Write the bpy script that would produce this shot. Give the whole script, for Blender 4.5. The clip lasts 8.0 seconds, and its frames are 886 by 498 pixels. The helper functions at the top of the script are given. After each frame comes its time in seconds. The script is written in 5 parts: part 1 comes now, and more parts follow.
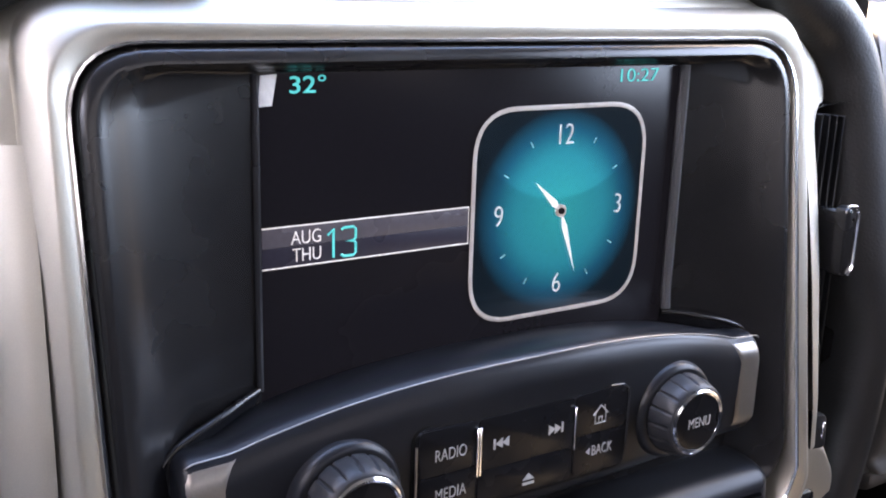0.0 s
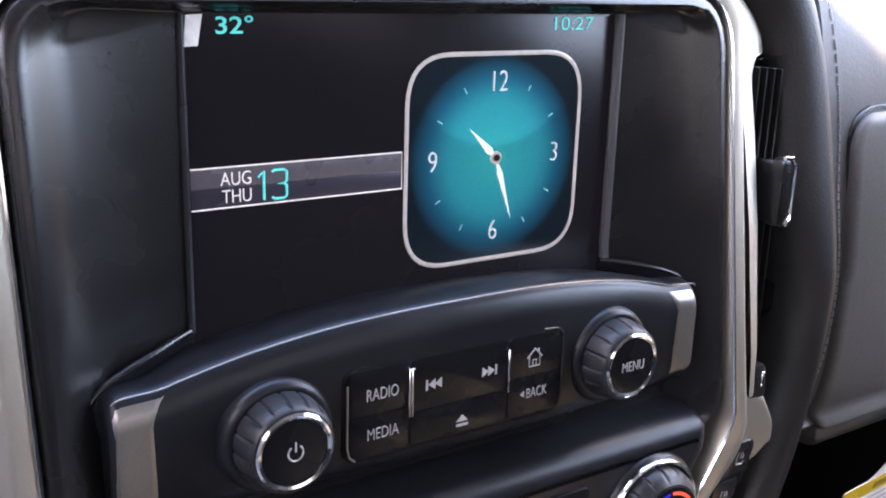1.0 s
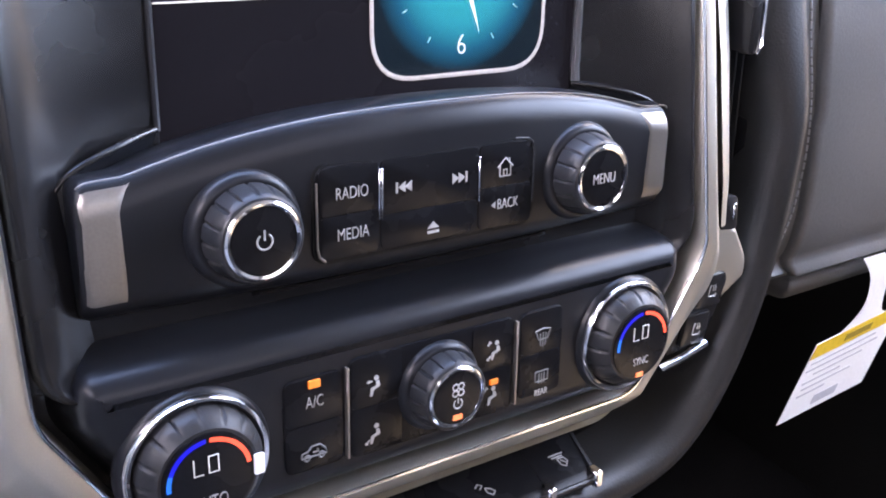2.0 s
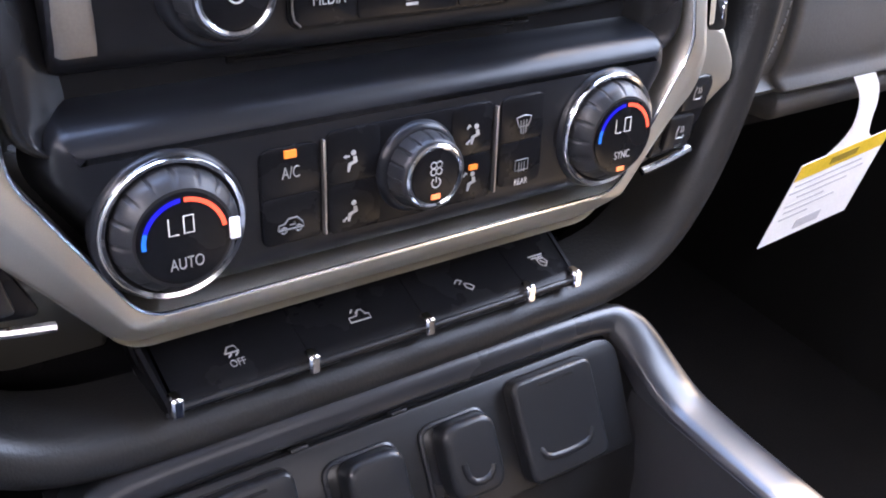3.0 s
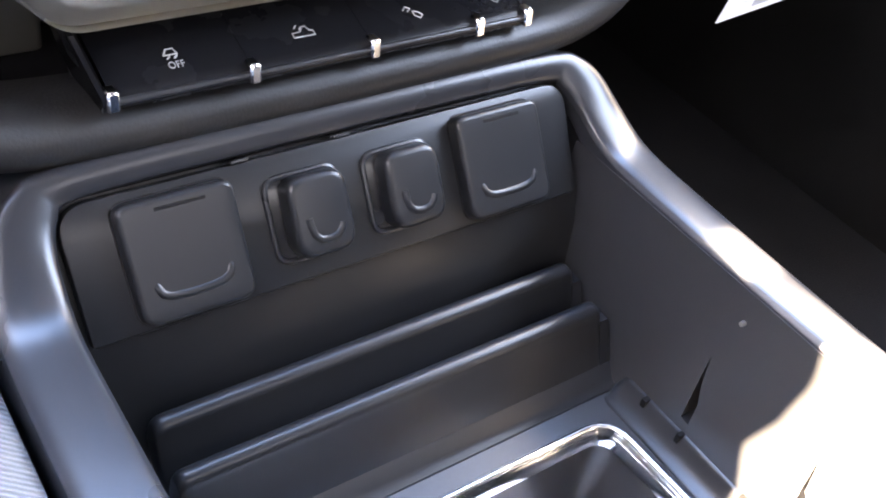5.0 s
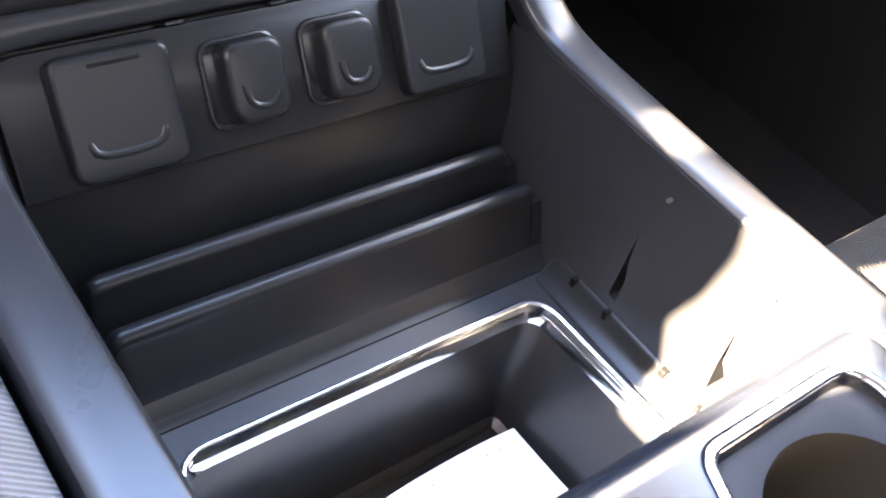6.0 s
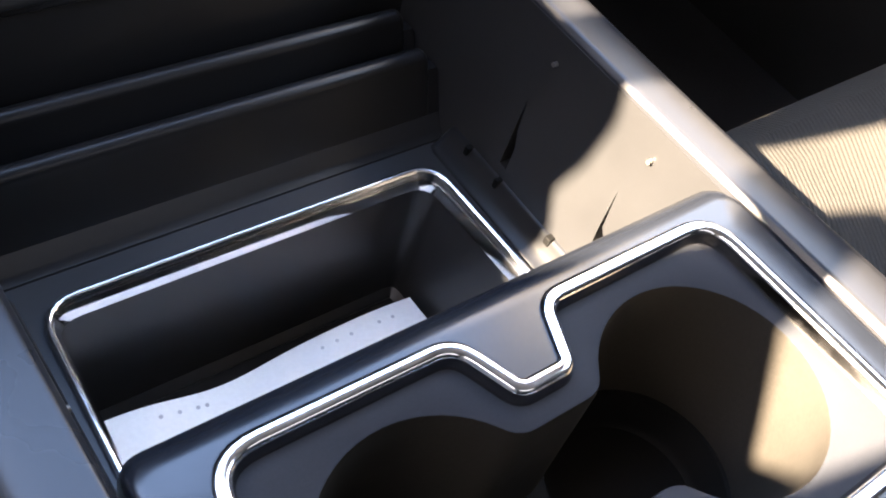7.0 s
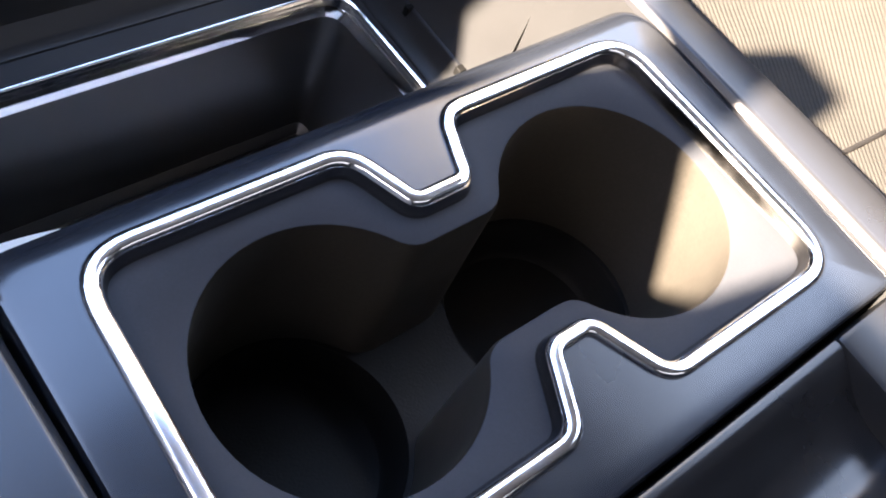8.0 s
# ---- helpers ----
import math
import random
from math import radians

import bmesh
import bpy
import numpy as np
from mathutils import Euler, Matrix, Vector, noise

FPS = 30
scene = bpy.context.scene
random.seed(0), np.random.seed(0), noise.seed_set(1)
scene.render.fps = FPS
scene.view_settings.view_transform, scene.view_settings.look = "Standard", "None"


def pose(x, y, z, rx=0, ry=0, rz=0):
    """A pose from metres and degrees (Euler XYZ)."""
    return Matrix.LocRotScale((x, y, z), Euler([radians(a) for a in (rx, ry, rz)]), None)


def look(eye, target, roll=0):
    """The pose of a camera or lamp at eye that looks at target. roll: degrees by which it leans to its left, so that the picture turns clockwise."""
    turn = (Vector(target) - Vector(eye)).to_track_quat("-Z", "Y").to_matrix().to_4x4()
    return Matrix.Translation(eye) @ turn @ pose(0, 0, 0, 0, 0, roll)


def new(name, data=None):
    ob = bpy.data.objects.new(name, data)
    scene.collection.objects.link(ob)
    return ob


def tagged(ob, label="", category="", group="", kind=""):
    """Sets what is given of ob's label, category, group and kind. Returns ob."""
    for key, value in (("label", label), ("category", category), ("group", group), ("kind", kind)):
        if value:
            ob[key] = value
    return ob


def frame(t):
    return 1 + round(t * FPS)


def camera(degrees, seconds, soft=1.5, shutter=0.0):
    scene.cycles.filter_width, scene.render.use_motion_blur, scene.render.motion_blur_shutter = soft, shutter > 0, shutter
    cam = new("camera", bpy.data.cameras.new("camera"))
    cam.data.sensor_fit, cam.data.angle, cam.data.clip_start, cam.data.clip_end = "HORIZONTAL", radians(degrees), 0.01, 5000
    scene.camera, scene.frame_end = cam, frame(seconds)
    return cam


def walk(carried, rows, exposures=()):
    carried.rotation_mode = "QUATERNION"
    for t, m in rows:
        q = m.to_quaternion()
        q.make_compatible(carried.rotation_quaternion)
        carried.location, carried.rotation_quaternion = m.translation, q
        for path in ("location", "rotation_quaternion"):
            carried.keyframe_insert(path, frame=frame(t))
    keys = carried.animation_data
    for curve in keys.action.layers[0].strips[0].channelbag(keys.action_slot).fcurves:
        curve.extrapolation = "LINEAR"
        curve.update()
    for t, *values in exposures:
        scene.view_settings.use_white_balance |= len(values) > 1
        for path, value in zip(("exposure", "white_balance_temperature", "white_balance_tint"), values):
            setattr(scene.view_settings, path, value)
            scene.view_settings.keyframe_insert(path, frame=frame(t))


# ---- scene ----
# ---- camera ----
cam = camera(47.46, 8.0, soft=1.9)
PATH = [
    (0, (-0.2144, -0.2893, 0.9262), (0.0472, 0.0961, 0.7445), 6.29),
    (0.5, (-0.2068, -0.2979, 0.9235), (0.0658, 0.0812, 0.7446), 6.60),
    (1, (-0.2035, -0.3068, 0.9152), (0.0656, 0.0707, 0.7278), 6.45),
    (1.2, (-0.2030, -0.3118, 0.9101), (0.0645, 0.0641, 0.7174), 6.46),
    (2.3, (-0.2066, -0.3330, 0.8574), (0.0638, 0.0204, 0.6294), 6.23),
    (2.5, (-0.2053, -0.3377, 0.8524), (0.0611, 0.0106, 0.6122), 6.48),
    (3, (-0.2070, -0.3441, 0.8365), (0.0555, -0.0131, 0.5691), 7.36),
    (3.5, (-0.2089, -0.3565, 0.8192), (0.0484, -0.0382, 0.5319), 7.90),
    (4, (-0.2110, -0.3637, 0.8092), (0.0446, -0.0575, 0.5078), 9.08),
    (4.2, (-0.2100, -0.3712, 0.8093), (0.0419, -0.0674, 0.5023), 9.51),
    (5.3, (-0.2141, -0.3815, 0.7908), (0.0466, -0.1147, 0.4579), 13.60),
    (5.5, (-0.2179, -0.3881, 0.7886), (0.0453, -0.1279, 0.4525), 14.34),
    (6, (-0.2212, -0.3971, 0.7830), (0.0497, -0.1606, 0.4356), 17.35),
    (6.5, (-0.1985, -0.4267, 0.7820), (0.0612, -0.1987, 0.4206), 18.08),
    (7, (-0.1905, -0.4419, 0.7773), (0.0733, -0.2401, 0.4036), 21.35),
    (7.5, (-0.1849, -0.4518, 0.7643), (0.0845, -0.2861, 0.3771), 26.25),
    (8, (-0.1814, -0.4592, 0.7559), (0.0874, -0.3230, 0.3569), 30.50),
]
walk(cam, [(t, look(eye, target, roll)) for t, eye, target, roll in PATH],
     exposures=[(0.0, 5.76, 7400, 23), (0.5, 5.78, 7320, 23), (1.2, 5.92, 7320, 24), (2.5, 6.76, 7050, 26), (3.0, 6.66, 7150, 23), (3.5, 6.86, 7100, 21), (4.2, 7.17, 7100, 20), (5.4, 7.15, 7300, 19), (6.0, 6.64, 7350, 19), (6.5, 5.73, 7350, 18), (7.0, 5.05, 7200, 17), (7.5, 4.70, 7080, 17), (8.0, 4.96, 6800, 18)])

# ---- light: daylight through the windows of the cab ----
SUN_DIR = Vector((1.0, -0.10, -0.70)).normalized()
world = bpy.data.worlds.new("daylight")
scene.world = world
world.use_nodes = True
wn = world.node_tree.nodes
sky = wn.new("ShaderNodeTexSky")
sky.sky_type, sky.sun_disc = "NISHITA", False
sky.sun_elevation = math.asin(-SUN_DIR.z)
sky.sun_rotation = math.atan2(-SUN_DIR.x, -SUN_DIR.y)
world.node_tree.links.new(sky.outputs[0], wn["Background"].inputs[0])
wn["Background"].inputs[1].default_value = 0.05
sun_data = bpy.data.lights.new("sun", "SUN")
sun_data.energy, sun_data.angle, sun_data.color = 5.0, radians(0.5), (1.0, 0.885, 0.69)
sun = new("sun", sun_data)
sun.matrix_world = look(Vector((-1.5, 0, 2.0)), Vector((-1.5, 0, 2.0)) + SUN_DIR)


def window_light(name, m, w, h, power, colour):
    d = bpy.data.lights.new(name, "AREA")
    d.shape, d.size, d.size_y, d.energy, d.color = "RECTANGLE", w, h, power, colour
    ob = new(name, d)
    ob.matrix_world = m
    return ob


# sky seen through the windscreen and through the two side windows
window_light("windscreen_daylight", look(Vector((0.0, 0.30, 1.30)), Vector((0, -0.31, 0.62))), 1.36, 0.76, 0.64, (0.31, 0.54, 1.0))
window_light("passenger_window_daylight", look(Vector((0.76, -0.22, 1.17)), Vector((0.0, -0.16, 0.80))), 0.86, 0.40, 0.24, (0.62, 0.78, 1.0))
# the rear one is an added fill; the wall behind it has no window
window_light("rear_fill_light", look(Vector((0.0, -1.27, 1.20)), Vector((0.0, 0.0, 0.85))), 1.10, 0.36, 0.063, (0.84, 0.90, 1.0))

window_light("driver_window_daylight", look(Vector((-0.76, -0.48, 1.20)), Vector((0.0, -0.30, 0.85))), 0.80, 0.32, 0.060, (0.88, 0.90, 1.0))


# ---- materials ----
def material(name, colour, rough=0.5, metal=0.0, spread=0.12, grain=400.0, bump=0.0, patch=18.0, specular=0.5, rough_spread=0.08, emission=None, power=0.0):
    """A surface with two scales of variation: fine grain and broad patches."""
    m = bpy.data.materials.new(name)
    m.use_nodes = True
    t = m.node_tree
    n, link = t.nodes, t.links.new
    b = n["Principled BSDF"]
    b.inputs["Metallic"].default_value = metal
    b.inputs["Specular IOR Level"].default_value = specular
    co = n.new("ShaderNodeTexCoord")
    fine, broad = n.new("ShaderNodeTexNoise"), n.new("ShaderNodeTexNoise")
    fine.inputs["Scale"].default_value, broad.inputs["Scale"].default_value = grain, patch
    fine.inputs["Detail"].default_value = 3
    broad.inputs["Detail"].default_value = 4
    mix = n.new("ShaderNodeMath")
    mix.operation = "ADD"
    for a in (fine, broad):
        link(co.outputs["Object"], a.inputs["Vector"])
    link(fine.outputs["Fac"], mix.inputs[0])
    link(broad.outputs["Fac"], mix.inputs[1])
    ramp = n.new("ShaderNodeMapRange")
    ramp.interpolation_type = "SMOOTHSTEP"
    ramp.inputs["From Min"].default_value, ramp.inputs["From Max"].default_value = 0.6, 1.4
    ramp.inputs["To Min"].default_value, ramp.inputs["To Max"].default_value = 1 - spread, 1 + spread
    link(mix.outputs[0], ramp.inputs["Value"])
    tint = n.new("ShaderNodeVectorMath")
    tint.operation = "SCALE"
    tint.inputs[0].default_value = colour
    link(ramp.outputs["Result"], tint.inputs["Scale"])
    link(tint.outputs[0], b.inputs["Base Color"])
    rr = n.new("ShaderNodeMapRange")
    rr.interpolation_type = "SMOOTHSTEP"
    rr.inputs["From Min"].default_value, rr.inputs["From Max"].default_value = 0.3, 0.7
    rr.inputs["To Min"].default_value, rr.inputs["To Max"].default_value = max(0.02, rough - rough_spread), min(1.0, rough + rough_spread)
    link(broad.outputs["Fac"], rr.inputs["Value"])
    link(rr.outputs["Result"], b.inputs["Roughness"])
    if bump:
        bp = n.new("ShaderNodeBump")
        bp.inputs["Strength"].default_value, bp.inputs["Distance"].default_value = bump, 0.0006
        link(fine.outputs["Fac"], bp.inputs["Height"])
        link(bp.outputs[0], b.inputs["Normal"])
    if emission:
        b.inputs["Emission Color"].default_value = (*emission, 1)
        b.inputs["Emission Strength"].default_value = power * 0.0158
    return m


PLASTIC = material("black_grained_plastic", (0.0112, 0.0114, 0.0124), 0.31, specular=0.32, bump=0.012, spread=0.06, grain=900, patch=25, rough_spread=0.012)
BIN_WALL = material("dark_bin_wall_plastic", (0.0175, 0.0175, 0.0182), 0.33, specular=0.33, spread=0.08, grain=1400, patch=25, rough_spread=0.04)
SATIN = material("black_satin_plastic", (0.011, 0.0105, 0.011), 0.25, spread=0.06, specular=0.45, grain=1200, patch=20, rough_spread=0.05)
FASCIA = material("black_matt_fascia", (0.0092, 0.0098, 0.0118), 0.34, specular=0.24, spread=0.08, grain=1600, bump=0.01, patch=20, rough_spread=0.04)
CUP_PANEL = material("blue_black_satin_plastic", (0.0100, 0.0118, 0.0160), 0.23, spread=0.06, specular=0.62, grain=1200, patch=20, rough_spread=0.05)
RAIL = material("dark_satin_rail", (0.0178, 0.0182, 0.0205), 0.28, specular=0.42, spread=0.04, grain=1200, patch=12, rough_spread=0.012)
GLOSS = material("piano_black", (0.007, 0.007, 0.008), 0.26, specular=0.13, patch=40, rough_spread=0.05)
RUBBER = material("dark_grey_rubber", (0.017, 0.0173, 0.019), 0.42, bump=0.15, grain=900, specular=0.32)
SILVER = material("satin_silver_paint", (0.49, 0.46, 0.395), 0.47, metal=0.92, spread=0.05, grain=2500, patch=9, rough_spread=0.05)
PLATE = material("brushed_grey_metal", (0.27, 0.245, 0.22), 0.42, metal=0.85, spread=0.07, grain=900, patch=30)
CHROME = material("chrome", (0.90, 0.90, 0.92), 0.13, metal=1.0, spread=0.02, patch=60, rough_spread=0.04)
DARK_CHROME = material("dark_chrome", (0.20, 0.19, 0.185), 0.18, metal=1.0, spread=0.05, patch=60)
GLASS = material("screen_glass", (0.006, 0.006, 0.0075), 0.24, specular=0.16, patch=10, rough_spread=0.05, emission=(0.42, 0.42, 0.60), power=0.014)
LEATHER = material("dark_soft_trim", (0.0135, 0.0130, 0.0130), 0.42, specular=0.34, bump=0.35, grain=700, patch=14)
GREY_LEATHER = material("grey_soft_dash", (0.165, 0.160, 0.153), 0.50, bump=0.22, grain=600, patch=10)
# lighter grey that carries a window's reflection on the right screen edge
SHEEN_EDGE = material("window_sheen_edge", (0.055, 0.055, 0.058), 0.38, spread=0.06, grain=1200, patch=20)
LID = material("dark_grey_glovebox_lid", (0.080, 0.078, 0.076), 0.48, bump=0.22, grain=600, patch=10)
THREAD = material("grey_thread", (0.30, 0.30, 0.31), 0.8)
FABRIC = material("tan_seat_cloth", (0.031, 0.0285, 0.0252), 0.9, spread=0.15, grain=1500, bump=0.7, patch=14, specular=0.2)
GREY_CLOTH = material("grey_ribbed_cloth", (0.17, 0.165, 0.160), 0.9, bump=0.6, grain=1300, specular=0.2)
CUP_PLASTIC = material("matt_cup_plastic", (0.0275, 0.0246, 0.0210), 0.45, specular=0.12, bump=0.04, grain=600)
INSERT = material("dark_grey_cup_insert", (0.0285, 0.0300, 0.0345), 0.42, spread=0.06, grain=1200, specular=0.05, rough_spread=0.03)
TRAY = material("black_tray_plastic", (0.0205, 0.0208, 0.0222), 0.33, specular=0.40, rough_spread=0.02, spread=0.06, grain=1200)
# near-black colour that carries the shade inside cups, slots and gaps
RECESS_SHADE = material("recess_shade_black", (0.004, 0.0038, 0.0036), 0.6, bump=0.2, grain=900, specular=0.15)
CARPET = material("black_carpet", (0.012, 0.011, 0.011), 0.95, spread=0.4, grain=500, bump=0.8, specular=0.1)
HEADLINER = material("beige_headliner", (0.16, 0.15, 0.14), 0.9, grain=500, bump=0.3)
PAPER = material("white_paper", (0.90, 0.90, 0.89), 0.7, spread=0.04)
YELLOW = material("yellow_print", (0.75, 0.50, 0.03), 0.6)
INK = material("grey_print", (0.50, 0.50, 0.53), 0.7)
HEADER_INK = material("brown_print", (0.30, 0.20, 0.02), 0.7)
WHITE = material("white_legend", (0.33, 0.33, 0.33), 0.5, emission=(0.9, 0.9, 0.9), power=0.05)
WHITE_DIM = material("dim_white_legend", (0.17, 0.17, 0.17), 0.5)
AMBER = material("amber_lamp", (0.6, 0.20, 0.03), 0.4, emission=(1.0, 0.20, 0.02), power=0.5)
RED_LAMP = material("orange_red_lamp", (0.8, 0.2, 0.08), 0.4, emission=(1.0, 0.25, 0.08), power=0.8)
BLUE_ARC = material("blue_arc_lamp", (0.0, 0.001, 0.05), 0.4, emission=(0.0, 0.003, 1.0), power=0.8)
LIGHT_BLUE_ARC = material("light_blue_arc_lamp", (0.0, 0.05, 0.2), 0.4, emission=(0.0, 0.18, 1.0), power=0.8)
RED_ARC = material("red_arc_lamp", (0.8, 0.08, 0.04), 0.4, emission=(1.0, 0.09, 0.04), power=0.9)
TEAL_TEXT = material("teal_display_text", (0.05, 0.5, 0.45), 0.4, emission=(0.03, 0.56, 0.60), power=0.80)
WHITE_TEXT = material("white_display_text", (0.6, 0.6, 0.6), 0.4, emission=(0.8, 0.82, 0.82), power=0.6)
NUMERAL_TEXT = material("grey_white_numerals", (0.5, 0.5, 0.5), 0.4, emission=(0.70, 0.76, 0.76), power=0.40)
MARK_TEXT = material("dim_teal_marks", (0.2, 0.4, 0.4), 0.4, emission=(0.25, 0.55, 0.58), power=0.42)
BAR_DARK = material("display_bar_dark", (0.02, 0.02, 0.03), 0.3, emission=(0.03, 0.03, 0.05), power=0.5)
BAR_LIGHT = material("display_bar_light", (0.05, 0.05, 0.06), 0.3, emission=(0.09, 0.09, 0.12), power=0.6)
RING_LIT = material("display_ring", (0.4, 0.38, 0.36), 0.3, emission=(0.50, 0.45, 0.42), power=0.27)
FILM = material("white_film_tab", (0.85, 0.85, 0.83), 0.5)


def clock_material():
    """The lit clock face: teal, fading to black at its rim, with a lighter upper gloss arc."""
    m = bpy.data.materials.new("display_clock_face")
    m.use_nodes = True
    t = m.node_tree
    n, link = t.nodes, t.links.new
    b = n["Principled BSDF"]
    b.inputs["Base Color"].default_value = (0.005, 0.01, 0.012, 1)
    b.inputs["Roughness"].default_value = 0.16
    co = n.new("ShaderNodeTexCoord")
    dist = n.new("ShaderNodeVectorMath")
    dist.operation = "LENGTH"
    link(co.outputs["Object"], dist.inputs[0])
    ramp = n.new("ShaderNodeValToRGB")
    ramp.color_ramp.elements[0].position, ramp.color_ramp.elements[0].color = 0.0, (0.0, 0.38, 0.45, 1)
    ramp.color_ramp.elements[1].position, ramp.color_ramp.elements[1].color = 1.0, (0.002, 0.004, 0.008, 1)
    for p, c in ((0.55, (0.0, 0.265, 0.385, 1)), (0.80, (0.0, 0.085, 0.175, 1))):
        e = ramp.color_ramp.elements.new(p)
        e.color = c
    sc = n.new("ShaderNodeMath")
    sc.operation = "DIVIDE"
    sc.inputs[1].default_value = 0.0405
    link(dist.outputs["Value"], sc.inputs[0])
    link(sc.outputs[0], ramp.inputs["Fac"])
    # lighter dome above the middle
    off = n.new("ShaderNodeVectorMath")
    off.operation = "SUBTRACT"
    off.inputs[1].default_value = (0, 0, 0.052)
    link(co.outputs["Object"], off.inputs[0])
    d2 = n.new("ShaderNodeVectorMath")
    d2.operation = "LENGTH"
    link(off.outputs[0], d2.inputs[0])
    less = n.new("ShaderNodeMapRange")
    less.inputs["From Min"].default_value, less.inputs["From Max"].default_value = 0.0475, 0.0465
    less.inputs["To Min"].default_value, less.inputs["To Max"].default_value = 0.0163, 0.0226
    link(d2.outputs["Value"], less.inputs["Value"])
    link(ramp.outputs["Color"], b.inputs["Emission Color"])
    link(less.outputs["Result"], b.inputs["Emission Strength"])
    return m


CLOCK = clock_material()


def ribbed(m, scale, axis, strength, turn=0.0):
    """Adds fine woven ribs to a cloth."""
    t = m.node_tree
    n, link = t.nodes, t.links.new
    co, w, bp = n.new("ShaderNodeTexCoord"), n.new("ShaderNodeTexWave"), n.new("ShaderNodeBump")
    w.bands_direction = axis
    w.inputs["Scale"].default_value, w.inputs["Distortion"].default_value = scale, 0.4
    w.inputs["Detail Scale"].default_value = 30
    bp.inputs["Strength"].default_value, bp.inputs["Distance"].default_value = strength, 0.0008
    way = n.new("ShaderNodeMapping")   # the way the ribs run
    way.inputs["Rotation"].default_value = (0, 0, radians(turn))
    link(co.outputs["Object"], way.inputs["Vector"])
    link(way.outputs["Vector"], w.inputs["Vector"])
    link(w.outputs["Fac"], bp.inputs["Height"])
    old = n["Principled BSDF"].inputs["Normal"].links
    if old:
        link(old[0].from_socket, bp.inputs["Normal"])
    link(bp.outputs[0], n["Principled BSDF"].inputs["Normal"])
    # the gaps between the ribs are a little darker
    colour = n["Principled BSDF"].inputs["Base Color"]
    gap, shade = n.new("ShaderNodeMapRange"), n.new("ShaderNodeVectorMath")
    gap.inputs["To Min"].default_value, gap.inputs["To Max"].default_value = 1 - 0.35 * min(1.0, strength), 1.12
    shade.operation = "SCALE"
    link(w.outputs["Fac"], gap.inputs["Value"])
    link(colour.links[0].from_socket, shade.inputs[0])
    link(gap.outputs["Result"], shade.inputs["Scale"])
    link(shade.outputs[0], colour)


ribbed(FABRIC, 106.0, "X", 0.45, 42)
ribbed(GREY_CLOTH, 120.0, "Y", 0.9)


# ---- mesh helpers ----
def mesh_of(bm, name, mat, smooth=True):
    bmesh.ops.recalc_face_normals(bm, faces=bm.faces)
    me = bpy.data.meshes.new(name)
    bm.to_mesh(me)
    bm.free()
    me.materials.append(mat)
    if smooth:
        for p in me.polygons:
            p.use_smooth = len(p.vertices) < 7
        me.set_sharp_from_angle(angle=radians(38))
    return me


def thing(name, m, label, category, group="", kind=""):
    ob = new(name)
    ob.empty_display_size = 0.01
    ob.matrix_world = m
    return tagged(ob, label, category, group, kind)


def part(name, bm, mat, parent, label="", m=None, smooth=True):
    ob = new(name, mesh_of(bm, name, mat, smooth))
    ob.parent = parent
    if m is not None:
        ob.matrix_local = m
    if label:
        tagged(ob, label)
    return ob


def solid(name, bm, mat, m, label, category, kind="", group="", smooth=True):
    ob = new(name, mesh_of(bm, name, mat, smooth))
    ob.matrix_world = m
    return tagged(ob, label, category, group, kind)


def rounded(points, seg=6):
    """A closed outline from corners (x, z, radius), each corner rounded with seg + 1 points."""
    out, n = [], len(points)
    for i, (x, z, r) in enumerate(points):
        p, a, b = Vector((x, z)), Vector(points[i - 1][:2]), Vector(points[(i + 1) % n][:2])
        da, db = (a - p), (b - p)
        la, lb = da.length, db.length
        da.normalize(), db.normalize()
        ang = math.acos(max(-1, min(1, da.dot(db))))
        d = min(r / max(math.tan(ang / 2), 1e-4), 0.49 * la, 0.49 * lb)
        p0, p1 = p + da * d, p + db * d
        for k in range(seg + 1):
            t = k / seg
            out.append(tuple((1 - t) ** 2 * p0 + 2 * t * (1 - t) * p + t * t * p1))
    return out


def spline(pts, n=4):
    """A smooth run through points (open)."""
    out, m = [], len(pts)
    for i in range(m - 1):
        p0, p1, p2, p3 = (Vector(pts[max(0, min(m - 1, k))]) for k in (i - 1, i, i + 1, i + 2))
        for s in range(n):
            t = s / n
            out.append(tuple(0.5 * (2 * p1 + (p2 - p0) * t + (2 * p0 - 5 * p1 + 4 * p2 - p3) * t * t + (3 * p1 - p0 - 3 * p2 + p3) * t ** 3)))
    return out + [tuple(pts[-1])]


def rect(x0, z0, x1, z1, r, seg=5):
    return rounded([(x0, z0, r), (x1, z0, r), (x1, z1, r), (x0, z1, r)], seg)


def loft(rings, closed=True, cap_first=False, cap_last=False, bm=None):
    """Faces between rings of points (each a list of 3D tuples, all as long)."""
    bm = bm or bmesh.new()
    vs = [[bm.verts.new(p) for p in ring] for ring in rings]
    n = len(rings[0])
    for a, b in zip(vs, vs[1:]):
        for i in range(n if closed else n - 1):
            j = (i + 1) % n
            bm.faces.new((a[i], a[j], b[j], b[i]))
    if cap_first:
        bm.faces.new(vs[0])
    if cap_last:
        bm.faces.new(vs[-1])
    return bm


def shrink(ring, d):
    """The outline moved inwards by d (2D, closed)."""
    n, out = len(ring), []
    area = sum(ring[i][0] * ring[(i + 1) % n][1] - ring[(i + 1) % n][0] * ring[i][1] for i in range(n))
    s = 1 if area > 0 else -1
    for i in range(n):
        a, b = Vector(ring[i - 1]), Vector(ring[(i + 1) % n])
        t = b - a
        if t.length < 1e-9:
            out.append(ring[i])
            continue
        t.normalize()
        out.append((ring[i][0] - s * t.y * d, ring[i][1] + s * t.x * d))
    return out


